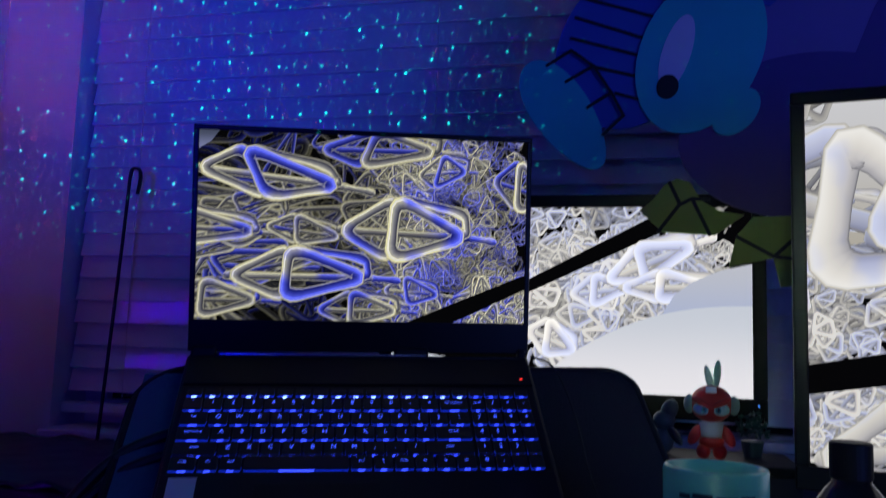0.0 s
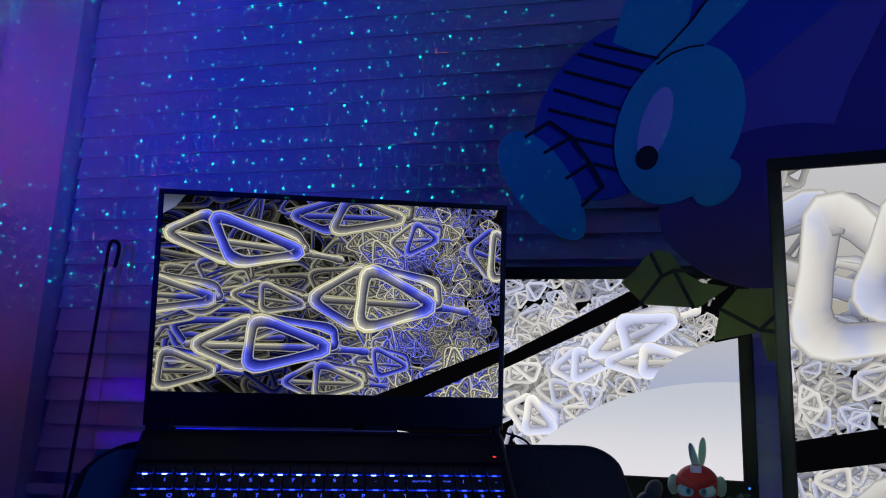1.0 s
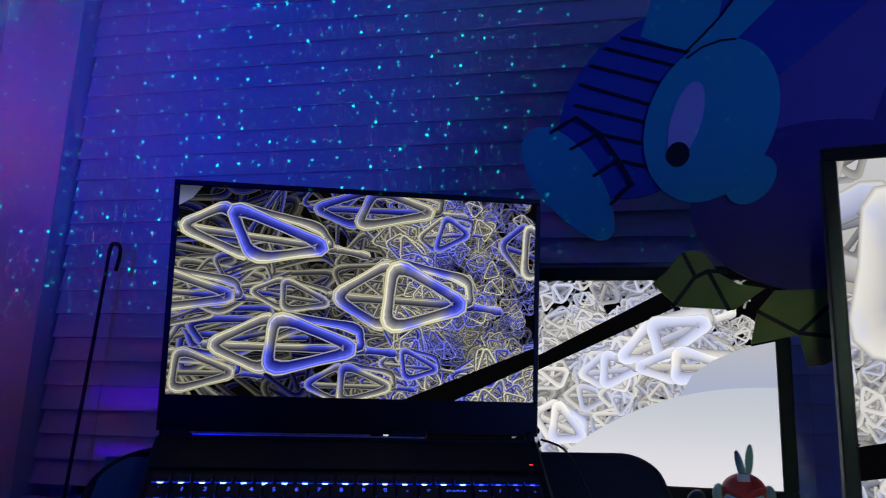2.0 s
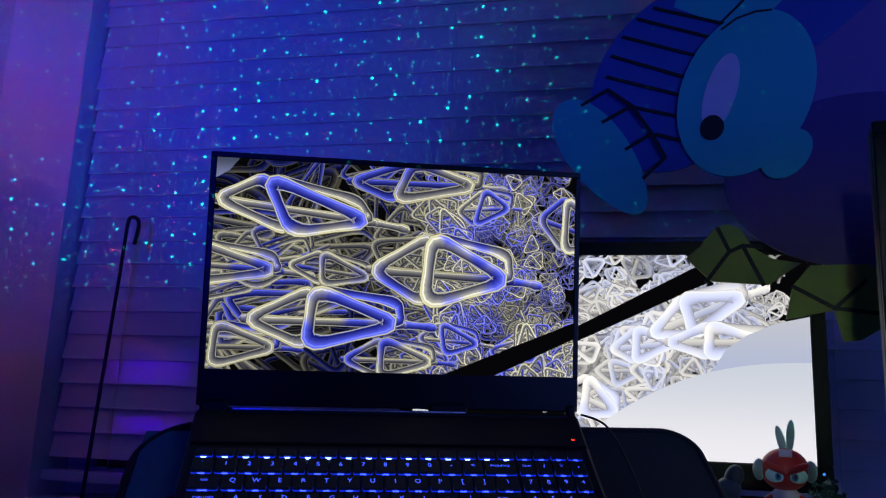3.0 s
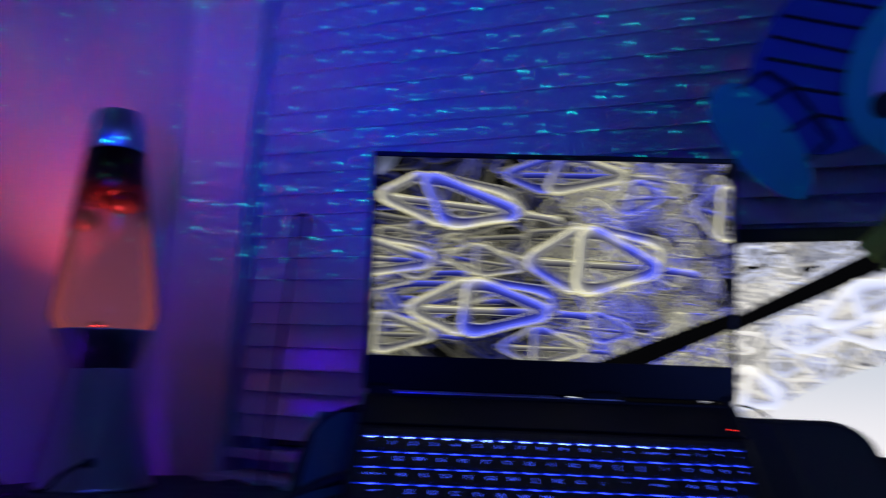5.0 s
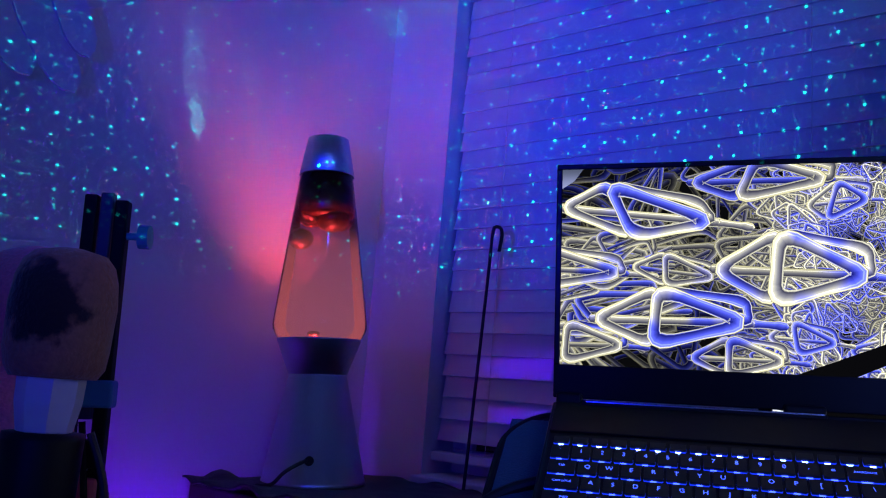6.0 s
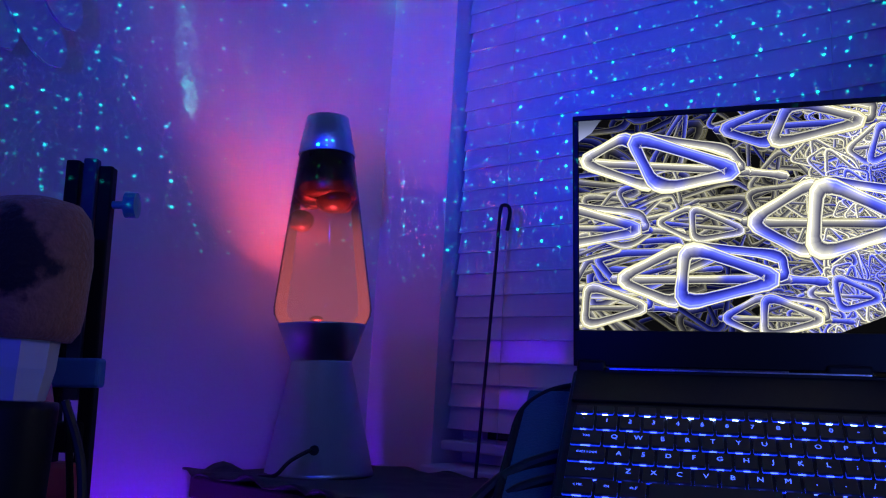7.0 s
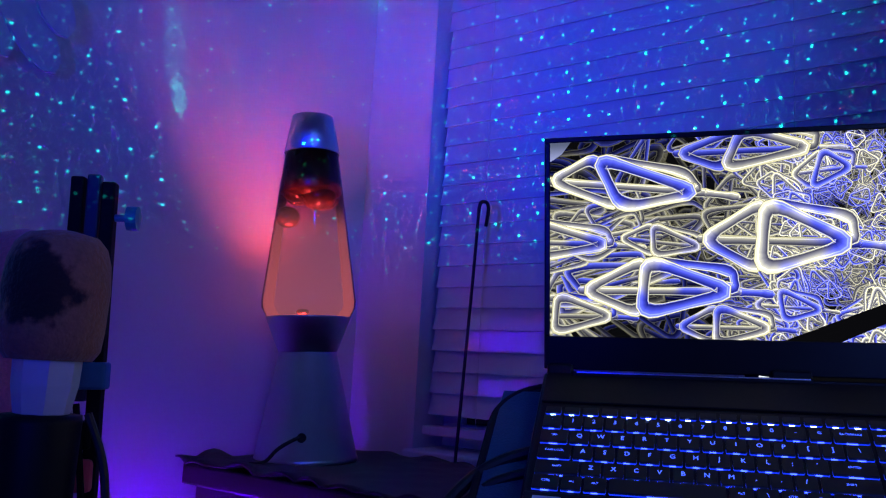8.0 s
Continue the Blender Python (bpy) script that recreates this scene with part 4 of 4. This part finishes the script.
def monitors():
    w, h = 0.476, 0.245
    z0 = 0.908
    m2 = monitor("monitor", pose(0.127 - w, 1.062, z0), w, h, 0.017, 0.030, "black desktop monitor showing a pale strut picture", DESK - z0)
    part("power_light", box(w + 0.005, w + 0.0075, -0.0044, -0.0038, -0.0095, -0.007), BLUE_LED, m2, "blue power light")
    pic = Picture(w, h, 5)
    pic.patch([(0, 0), (w, 0), (w, h), (0, h)], 1)
    pic.thicket(150, 0.34 * w, 0.95 * w, 0.35 * h, h, 0.040, 0.028, 0, 0.9, 0.7, 30, 1.4)
    pic.thicket(120, 0.36 * w, 0.95 * w, 0.35 * h, h, 0.036, 0.022, 0, 1.0, 0.8, 30, 1.3)
    pic.thicket(120, 0.36 * w, 0.88 * w, 0.1 * h, 0.72 * h, 0.050, 0.036, 0, 1.0, 0.8, 30, 1.4, lambda x, z: z / h < 0.91 * (x / w) + 0.08)
    pic.patch([(0.36 * w, 0.56 * h), (0.36 * w, 0.49 * h), (0.98 * w, 1.06 * h), (0.85 * w, 1.06 * h)], 1)
    for x, z, ax, az, ux, uz in ((0.52, 0.52, 0.16, 0.05, 0.02, 0.22), (0.40, 0.32, 0.14, -0.1, 0.03, 0.24), (0.62, 0.60, 0.24, 0.22, -0.01, 0.26), (0.66, 0.56, 0.26, 0.02, 0.03, 0.20)):
        pic.cage((x * w, z * h), (ax * w, az * h), (ux * w, uz * h), 0, 1.1, 1.7)
    pic.patch([(-0.01 * w, -0.01 * h), (0.42 * w, -0.01 * h), (0.42 * w, 0.10 * h), (-0.01 * w, 0.20 * h)], 3)
    pic.patch([(0.76 * w, 0.40 * h), (0.80 * w, 0.53 * h), (0.85 * w, 0.60 * h), (0.92 * w, 0.66 * h), (1.01 * w, 0.70 * h), (1.01 * w, 0.40 * h)], 2)
    pic.patch([(0.38 * w, -0.01 * h)] + [((0.40 + 0.61 * i / 20) * w, h * 0.475 * (1 - (1 - i / 20) ** 2.4)) for i in range(21)] + [(1.01 * w, -0.01 * h)], 3)
    pic.done("screen_picture", [STRUT_PALE, INK_DARK, SKY_BLUE, CREAM], m2, pose(0, -0.0003, 0))
    # the large monitor, turned a little towards the chair
    w, h = 0.60, 0.337
    z0 = 0.8665
    m1 = monitor("monitor", pose(0.1375, 0.778, z0, 0, 0, -9), w, h, 0.0125, 0.022, "large black monitor showing pale struts, turned inwards", DESK - z0)
    pic = Picture(w, h, 8)
    pic.patch([(0, 0), (w, 0), (w, h), (0, h)], 1)
    pic.patch([(-0.01 * w, 0.52 * h), (0.3 * w, 0.60 * h), (1.01 * w, 0.80 * h), (1.01 * w, 1.01 * h), (-0.01 * w, 1.01 * h)], 2)
    pic.thicket(160, 0, w, 0, h, 0.060, 0.050, 0, 0.75, 0.8, 40, 1.3)
    pic.thicket(260, -0.02 * w, 0.5 * w, 0, 0.62 * h, 0.030, 0.030, 0, 0.9, 0.9, 60, 1.4)
    pic.patch([(0, 0.19 * h), (0, 0.27 * h), (w, 0.62 * h), (w, 0.50 * h)], 1)
    for x, z, ax, az, ux, uz in ((-0.10, 0.78, 0.36, -0.2, 0.08, 0.5), (0.10, 0.62, 0.30, 0.3, -0.1, 0.45), (0.42, 0.75, 0.35, 0.1, 0.0, 0.5), (0.02, 0.02, 0.3, 0.1, 0.0, 0.3)):
        pic.cage((x * w, z * h), (ax * w, az * h), (ux * w, uz * h), 0, 0.85, 1.7)
    pic.done("screen_picture", [STRUT_PALE, INK_DARK, BONE], m1, pose(0, -0.0003, 0))


def monitor_cable():
    c = root("monitor_cable", pose(0.2, 0.838, 1.0), "black cable looping behind the large monitor", "cable")
    part("loop", tube([(0.10, -0.010, 0.205), (0.055, 0.004, 0.222), (0.020, 0.004, 0.216), (-0.008, 0.004, 0.190), (-0.015, 0.004, 0.160), (-0.006, 0.002, 0.128), (0.020, 0.0, 0.105), (0.07, -0.012, 0.090)], 0.0028, 8), CABLE, c)
    part("loop", tube([(0.12, -0.012, 0.19), (0.06, 0.002, 0.212), (0.028, 0.004, 0.196), (0.022, 0.004, 0.165), (0.040, 0.0, 0.13), (0.09, -0.012, 0.11)], 0.0024, 8), CABLE, c)


# ---- painted cutout board resting against the monitor ----
def board():
    b = root("cutout_board", pose(0, 1.050, 0), "painted cutout board of blue ovals, stripes and olive shapes", "cutout board")
    fr = [0.0]

    def sheet(name, outline, mat, label=""):
        fr[0] -= 0.0006
        return part(name, plate(outline, fr[0], fr[0] + 0.004), mat, b, label)

    def line(name, pts, r=0.0021):
        fr[0] -= 0.0002
        y = fr[0] - 0.0002
        bm = bmesh.new()
        for p, q in zip(pts, pts[1:]):
            d = Vector((q[0] - p[0], q[1] - p[1])).normalized()
            nx, nz = -d.y * r, d.x * r
            plate([(p[0] + nx - d.x * r * 0.5, p[1] + nz - d.y * r * 0.5), (q[0] + nx + d.x * r * 0.5, q[1] + nz + d.y * r * 0.5), (q[0] - nx + d.x * r * 0.5, q[1] - nz + d.y * r * 0.5), (p[0] - nx - d.x * r * 0.5, p[1] - nz - d.y * r * 0.5)], y, y + 0.0016, bm)
            y -= 0.00004
        return part(name, bm, BOARD_BLACK, b)

    sheet("lilac_field", [(0.13, 1.27), (0.13, 1.46), (0.27, 1.63), (0.48, 1.63), (0.48, 1.27)], BOARD_LILAC, "dull violet board")
    sheet("side_field", [(0.240, 1.30), (0.251, 1.347), (0.274, 1.405), (0.300, 1.455), (0.345, 1.55), (0.40, 1.61), (0.47, 1.61), (0.47, 1.30)], BOARD_PURPLE)
    sheet("purple_field", oval(0.200, 1.243, 0.165, 0.108, 4), BOARD_PURPLE, "dark purple oval board")
    sheet("upper_field", [(0.0, 1.50), (0.05, 1.462), (0.15, 1.415), (0.27, 1.518), (0.38, 1.62), (0.10, 1.64)], BOARD_BLUE)
    sheet("striped_field", oval(-0.018, 1.385, 0.135, 0.095, 62, egg=-0.1), BOARD_BLUE, "deep blue striped board")
    sheet("upper_lobe", [(-0.021, 1.478), (0.008, 1.464), (0.036, 1.452), (0.062, 1.474), (0.078, 1.498), (0.086, 1.535), (0.082, 1.58), (0.020, 1.585), (-0.006, 1.533)], BOARD_TEAL)
    sheet("upper_band", [(0.036, 1.450), (0.064, 1.452), (0.089, 1.456), (0.143, 1.511), (0.185, 1.56), (0.19, 1.59), (0.13, 1.565), (0.081, 1.50)], BOARD_TEAL)
    line("band_edge", [(0.034, 1.450), (0.058, 1.474), (0.082, 1.501), (0.11, 1.54)], 0.0014)
    for x0, z0, x1, z1 in ((-0.046, 1.478, 0.050, 1.447), (-0.067, 1.464, 0.030, 1.430), (-0.086, 1.440, 0.013, 1.406), (-0.100, 1.414, -0.004, 1.378), (-0.106, 1.385, -0.012, 1.355), (-0.079, 1.344, -0.016, 1.327), (-0.046, 1.305, -0.016, 1.296)):
        line("stripe", [(x0, z0), (x1, z1)])
    sheet("small_oval", oval(0.107, 1.275, 0.036, 0.024, 48), BOARD_TEAL)
    sheet("large_oval", oval(0.063, 1.357, 0.114, 0.077, 68), BOARD_TEAL, "large teal oval board")
    line("rim_line", [(0.036, 1.441), (0.055, 1.455), (0.078, 1.463), (0.097, 1.464)], 0.0014)
    sheet("pale_oval", oval(0.033, 1.357, 0.053, 0.0185, 73), BOARD_PALE, "narrow lilac oval board")
    sheet("dark_disc", oval(0.0215, 1.3105, 0.0165, 0.0140, 74), BOARD_BLACK)
    sheet("long_oval", oval(-0.114, 1.277, 0.089, 0.0385, 124, egg=0.15), BOARD_TEAL, "long teal oval board")
    line("band", [(-0.138, 1.346), (-0.105, 1.366), (-0.075, 1.343), (-0.051, 1.305), (-0.035, 1.273), (-0.062, 1.247)])
    line("band_rung", [(-0.112, 1.322), (-0.075, 1.343)])
    line("band_rung", [(-0.083, 1.285), (-0.051, 1.305)])
    sheet("leaf_board", [(-0.013, 1.145), (0.004, 1.160), (0.017, 1.178), (0.033, 1.187), (0.050, 1.182), (0.063, 1.158), (0.086, 1.144), (0.116, 1.139), (0.080, 1.113), (0.016, 1.117)], BOARD_LEAF, "olive leaf-shaped board")
    line("vein", [(0.010, 1.117), (0.036, 1.152), (0.052, 1.160), (0.074, 1.159)], 0.0024)
    line("vein", [(0.024, 1.182), (0.037, 1.153)], 0.0024)
    line("vein", [(0.052, 1.160), (0.074, 1.113)], 0.0024)
    sheet("leaf_board", [(0.126, 1.136), (0.190, 1.138), (0.215, 1.115), (0.205, 1.068), (0.176, 1.050), (0.158, 1.048), (0.150, 1.084), (0.097, 1.073), (0.106, 1.112)], BOARD_LEAF, "olive leaf-shaped board")
    line("vein", [(0.106, 1.111), (0.150, 1.086), (0.205, 1.080)], 0.0024)
    line("vein", [(0.150, 1.086), (0.184, 1.118)], 0.0024)


# ---- small things on the desk ----
def small_things():
    # riser behind the mug that carries the figures
    bx = root("storage_box", pose(0.062, 0.905, DESK), "low black storage box under the small figures", "box")
    part("body", box(-0.085, 0.085, -0.045, 0.075, 0, 0.084, 0.003), PLASTIC, bx)
    part("lid", box(-0.088, 0.088, -0.048, 0.078, 0.084, 0.092, 0.003), PLASTIC, bx)
    top = DESK + 0.092
    # plain toy figure: one mesh with coloured zones
    bm = bmesh.new()

    def grow(fn, i):
        bm.faces.ensure_lookup_table()
        n = len(bm.faces)
        fn()
        bm.faces.ensure_lookup_table()
        for f in bm.faces[n:]:
            f.material_index = i
            f.smooth = True

    grow(lambda: blob((0, 0, 0.063), (0.0235, 0.0225, 0.0215), bm), 0)
    for s in (-1, 1):
        grow(lambda: blob((s * 0.0245, 0.0, 0.062), (0.0065, 0.010, 0.011), bm, 16, 10), 1)
        grow(lambda: blob((s * 0.0105, -0.0185, 0.058), (0.0095, 0.0048, 0.0072), bm, 16, 10), 2)
        grow(lambda: blob((s * 0.0080, -0.0222, 0.0570), (0.0034, 0.0022, 0.0040), bm, 12, 8), 5)
        grow(lambda: blob((s * 0.0080, -0.0236, 0.0572), (0.0016, 0.0014, 0.0024), bm, 10, 6), 3)
        grow(lambda: blob((s * 0.0105, -0.0200, 0.0648), (0.0125, 0.0050, 0.0038), bm, 14, 8, pose(0, 0, 0, 0, -s * 26, 0)), 0)
        grow(lambda: blob((s * 0.018, -0.002, 0.027), (0.0065, 0.0065, 0.013), bm, 14, 10, pose(0, 0, 0, 0, -s * 28, 0)), 0)
        grow(lambda: blob((s * 0.009, 0, 0.009), (0.008, 0.010, 0.009), bm, 14, 10), 0)
        grow(lambda: blob((s * 0.0045 + 0.002, -0.002, 0.094 + 0.003 * s), (0.0042, 0.0020, 0.0165), bm, 14, 10, pose(0, 0, 0, 0, s * 9 - 4, 0)), 1)
    grow(lambda: blob((0, 0, 0.034), (0.0150, 0.0115, 0.0125), bm), 4)
    grow(lambda: blob((0, 0, 0.020), (0.0140, 0.0110, 0.0080), bm), 0)
    grow(lambda: box(-0.006, 0.006, -0.0205, -0.0125, 0.076, 0.0835, 0.001, bm), 4)
    toy = part("toy_figure", bm, [RED_TOY, CREST, EYE_PALE, TOY_DARK, PAPER, TEAL], m=pose(0.062, 0.893, top, 0, 0, -6) @ Matrix.Scale(0.93, 4))
    tagged(toy, "small red vinyl toy figure with a two-pronged crest", "toy figure")
    bm = bmesh.new()
    blob((0, 0, 0.014), (0.013, 0.011, 0.015), bm)
    blob((0.002, 0, 0.036), (0.0125, 0.011, 0.011), bm)
    blob((0.008, 0, 0.048), (0.009, 0.008, 0.012), bm, m=pose(0, 0, 0, 0, 24, 0))
    blob((0.014, -0.006, 0.020), (0.005, 0.005, 0.012), bm, m=pose(0, 0, 0, 0, -35, 0))
    tagged(part("toy_figure", bm, TOY_DARK, m=pose(0.012, 0.925, top), smooth=True), "small dark blue rubber figure beside the red one", "toy figure")
    # tuft of plastic foliage
    fo = root("small_plant", pose(0.108, 0.93, top), "small dark plastic plant in a pot", "plant")
    part("pot", lathe([(0.009, 0), (0.012, 0.016), (0.0125, 0.018), (0.0, 0.017)], 20, cap=False), TOY_DARK, fo)
    rng = random.Random(3)
    bm = bmesh.new()
    for i in range(90):
        a, e, d = rng.uniform(0, 6.28), rng.uniform(-0.2, 1.4), rng.uniform(0.008, 0.020)
        c = Vector((math.cos(a) * math.cos(e) * d, math.sin(a) * math.cos(e) * d, 0.026 + math.sin(e) * d * 1.2))
        q = Matrix.Translation(c) @ Euler((rng.uniform(0, 6), rng.uniform(0, 6), a)).to_matrix().to_4x4()
        vs = [bm.verts.new(q @ Vector(p)) for p in ((0, -0.0045, 0), (0.0024, 0, 0.0008), (0, 0.0045, 0), (-0.0024, 0, 0.0008))]
        bm.faces.new(vs)
    tagged(part("leaves", bm, FOLIAGE, fo), kind="stuff")
    # mug
    mug = root("mug", pose(0.041, 0.625, DESK), "mint green ceramic mug with dark script bars", "mug")
    R, H = 0.0375, 0.121
    part("body", lathe([(R - 0.006, 0.0), (R - 0.002, 0.002), (R, 0.010), (R + 0.001, H - 0.002), (R, H), (R - 0.003, H), (R - 0.004, 0.012), (0, 0.010)], 48, cap=False), MUG, mug, smooth=True)
    part("handle", tube([(R - 0.001, 0.0, 0.100), (R + 0.018, 0, 0.098), (R + 0.024, 0, 0.066), (R + 0.014, 0, 0.036), (R - 0.001, 0, 0.032)], 0.0045, 10), MUG, mug, m=pose(0, 0, 0, 0, 0, 70), smooth=True)

    def wrap(a0, a1, z0, z1):
        bm = bmesh.new()
        n = 10
        for i in range(n):
            p, q = radians(a0 + (a1 - a0) * i / n), radians(a0 + (a1 - a0) * (i + 1) / n)
            r = R + 0.0016
            bm.faces.new([bm.verts.new((r * math.cos(t), r * math.sin(t), z)) for t, z in ((p, z0), (q, z0), (q, z1), (p, z1))])
        return bm

    for a0, a1, z in ((225, 238, 0.101), (241, 262, 0.102), (266, 288, 0.101), (291, 308, 0.102)):
        part("script_bar", wrap(a0, a1, z, z + 0.0035), INK, mug)
    part("printed_block", wrap(238, 268, 0.071, 0.087), INK, mug, "dark printed block")
    # bottle in front of the large monitor
    bo = root("bottle", pose(0.111, 0.52, DESK) @ Matrix.Scale(0.92, 4), "dark plastic bottle with a wide black cap", "bottle")
    part("body", lathe([(0.030, 0), (0.033, 0.004), (0.033, 0.098), (0.030, 0.118), (0.017, 0.137), (0.0125, 0.142), (0.0125, 0.148), (0, 0.148)], 40, cap=False), BOTTLE, bo, smooth=True)
    part("cap", lathe([(0.0130, 0.144), (0.0135, 0.145), (0.0135, 0.167), (0.0125, 0.1685), (0, 0.1685)], 32, cap=False), PLASTIC, bo)


# ---- microphone and its stand ----
def microphone():
    mic = root("microphone", pose(-0.612, 0.291, 0, 0, 0, 20), "microphone with a brown foam windscreen and white neck", "microphone")
    foam = lathe([(0.018, 0.936), (0.028, 0.935), (0.0325, 0.942), (0.0345, 0.955), (0.0350, 0.985), (0.0335, 1.003), (0.030, 1.014), (0.024, 1.021), (0.010, 1.0245), (0.0, 1.025)], 40, cap=False)
    for v in foam.verts:
        v.co += 0.0012 * Vector((noise.noise(v.co * 60), noise.noise(v.co * 60 + Vector((5, 0, 0))), 0))
    part("windscreen", foam, FOAM, mic, "brown foam windscreen", smooth=True)
    part("neck", lathe([(0.016, 0.898), (0.018, 0.899), (0.0215, 0.918), (0.0222, 0.936), (0.0, 0.937)], 8, cap=False), WHITE_PLASTIC, mic, "white faceted neck")
    part("body", lathe([(0.0, 0.765), (0.023, 0.765), (0.0245, 0.770), (0.0265, 0.893), (0.026, 0.898), (0.0, 0.899)], 40, cap=False), PLASTIC, mic, smooth=True)
    part("foot", lathe([(0.0, DESK - 0.35), (0.045, DESK - 0.35), (0.045, DESK - 0.34), (0.012, DESK - 0.33), (0.012, 0.766), (0, 0.766)], 32, cap=False), MATT_BLACK, mic)
    part("cable", tube([(0.028, 0.012, 0.90), (0.040, 0.02, 0.86), (0.046, 0.02, 0.80), (0.044, 0.02, 0.70), (0.05, 0.0, 0.55)], 0.0028, 8), CABLE, mic)
    st = root("side_stool", pose(-0.66, 0.32, 0), "small black stool holding the microphone", "stool")
    part("seat", lathe([(0.0, DESK - 0.38), (0.14, DESK - 0.38), (0.145, DESK - 0.36), (0.14, DESK - 0.35), (0, DESK - 0.35)], 40, cap=False), PLASTIC, st)
    for i in range(4):
        a = radians(45 + 90 * i)
        part("leg", tube([(0.11 * math.cos(a), 0.11 * math.sin(a), DESK - 0.38), (0.13 * math.cos(a), 0.13 * math.sin(a), 0.0)], 0.011, 10), PLASTIC, st)
    arm = root("boom_stand", pose(-0.855, 0.467, 0, 0, 0, 42), "black double-bar boom stand with blue tape", "stand")
    tilt = pose(0, 0, 0.62, 0, -2.4, 0)
    for x in (-0.020, 0.012):
        part("bar", box(x, x + 0.014, -0.008, 0.008, 0.0, 0.505 if x < 0 else 0.50, 0.002), MATT_BLACK, arm, m=tilt)
    part("inner_bar", box(-0.004, 0.010, -0.006, 0.006, 0.27, 0.508, 0.002), TOY_DARK, arm, m=tilt)
    part("knob", lathe([(0, 0), (0.004, 0), (0.004, 0.012), (0.013, 0.013), (0.013, 0.024), (0, 0.025)], 18, cap=False), TEAL, arm, "small green wing knob", m=tilt @ pose(0.026, 0, 0.462, 0, 90, 0))
    part("tape", box(-0.024, 0.030, -0.011, 0.011, 0.282, 0.310, 0.003), BLUE_TAPE, arm, "blue tape band", m=tilt)
    part("clamp", box(-0.020, 0.020, -0.012, 0.012, 0.222, 0.250, 0.003), MATT_BLACK, arm, m=tilt)
    part("coral_grip", box(-0.028, 0.024, -0.015, 0.015, 0.180, 0.213, 0.005), CORAL, arm, "coral pink grip", m=tilt)
    part("teal_grip", box(-0.034, 0.030, -0.018, 0.018, 0.095, 0.160, 0.012), TEAL, arm, "teal rounded grip", m=tilt)
    part("brace", tube([(0.004, -0.012, 0.268), (0.018, -0.016, 0.16), (0.026, -0.014, 0.0)], 0.0035, 8), MATT_BLACK, arm, m=tilt)
    part("post", tube([(0, 0, 0.02), (0, 0, 0.3), (0, 0, 0.66)], 0.011, 12), MATT_BLACK, arm)
    part("base", lathe([(0, 0), (0.11, 0), (0.11, 0.012), (0.02, 0.03), (0, 0.03)], 32, cap=False), MATT_BLACK, arm)
    # plush behind the microphone
    pl = root("plush_toy", pose(-0.757, 0.335, 0.80), "pink plush toy sitting on a narrow box", "plush toy")
    bm = blob((0, 0, 0.075), (0.054, 0.050, 0.078))
    blob((0, 0, 0.185), (0.050, 0.046, 0.058), bm)
    for s in (-1, 1):
        blob((s * 0.035, -0.02, 0.03), (0.026, 0.030, 0.030), bm)
    for v in bm.verts:
        v.co += 0.003 * noise.noise_vector(v.co * 40)
    part("body", bm, PINK, pl, smooth=True)
    st = root("storage_box", pose(-0.757, 0.335, DESK - 0.35), "narrow dark box on the stool, under the plush", "box")
    part("body", box(-0.045, 0.05, -0.05, 0.05, 0, 0.37, 0.004), PLASTIC, st)
    part("lid", box(-0.048, 0.053, -0.053, 0.053, 0.37, 0.39, 0.004), PLASTIC, st)


def wall_decoration():
    d = root("wall_decoration", pose(-1.285, 0.56, 1.42, 0, 0, 90), "pale board decoration with pointed lobes on the wall", "wall decoration")

    def lobe(x, z, ang, ln, wd, y):
        """A long lobe with a blunt tip, hanging down at an angle."""
        prof = [(wd * 0.5 * min(1.0, 0.35 + 1.3 * t) * math.sqrt(max(0.0, 1 - max(0.0, (t - 0.72) / 0.28) ** 2)), -ln * t) for t in [i / 24 for i in range(25)]]
        out = prof + [(-q, h) for q, h in reversed(prof[:-1])]
        c, s = math.cos(radians(ang)), math.sin(radians(ang))
        part("lobe", plate([(x + c * q - s * h, z + s * q + c * h) for q, h in out], y - 0.006, y), PAPER, d)

    lobe(-0.175, 0.130, 38, 0.235, 0.060, 0.0)
    lobe(-0.110, 0.130, 38, 0.240, 0.062, -0.007)
    lobe(-0.050, 0.170, 30, 0.195, 0.055, -0.014)
    part("backing", box(-0.32, -0.03, -0.012, 0.020, 0.10, 0.26, 0.004), PAPER, d)
    part("hanger", box(-0.2, -0.1, 0.020, 0.0345, 0.12, 0.16), PAPER, d)


desks()
lava_lamp()
laptop()
lap_desk()
monitors()
monitor_cable()
board()
small_things()
microphone()
wall_decoration()
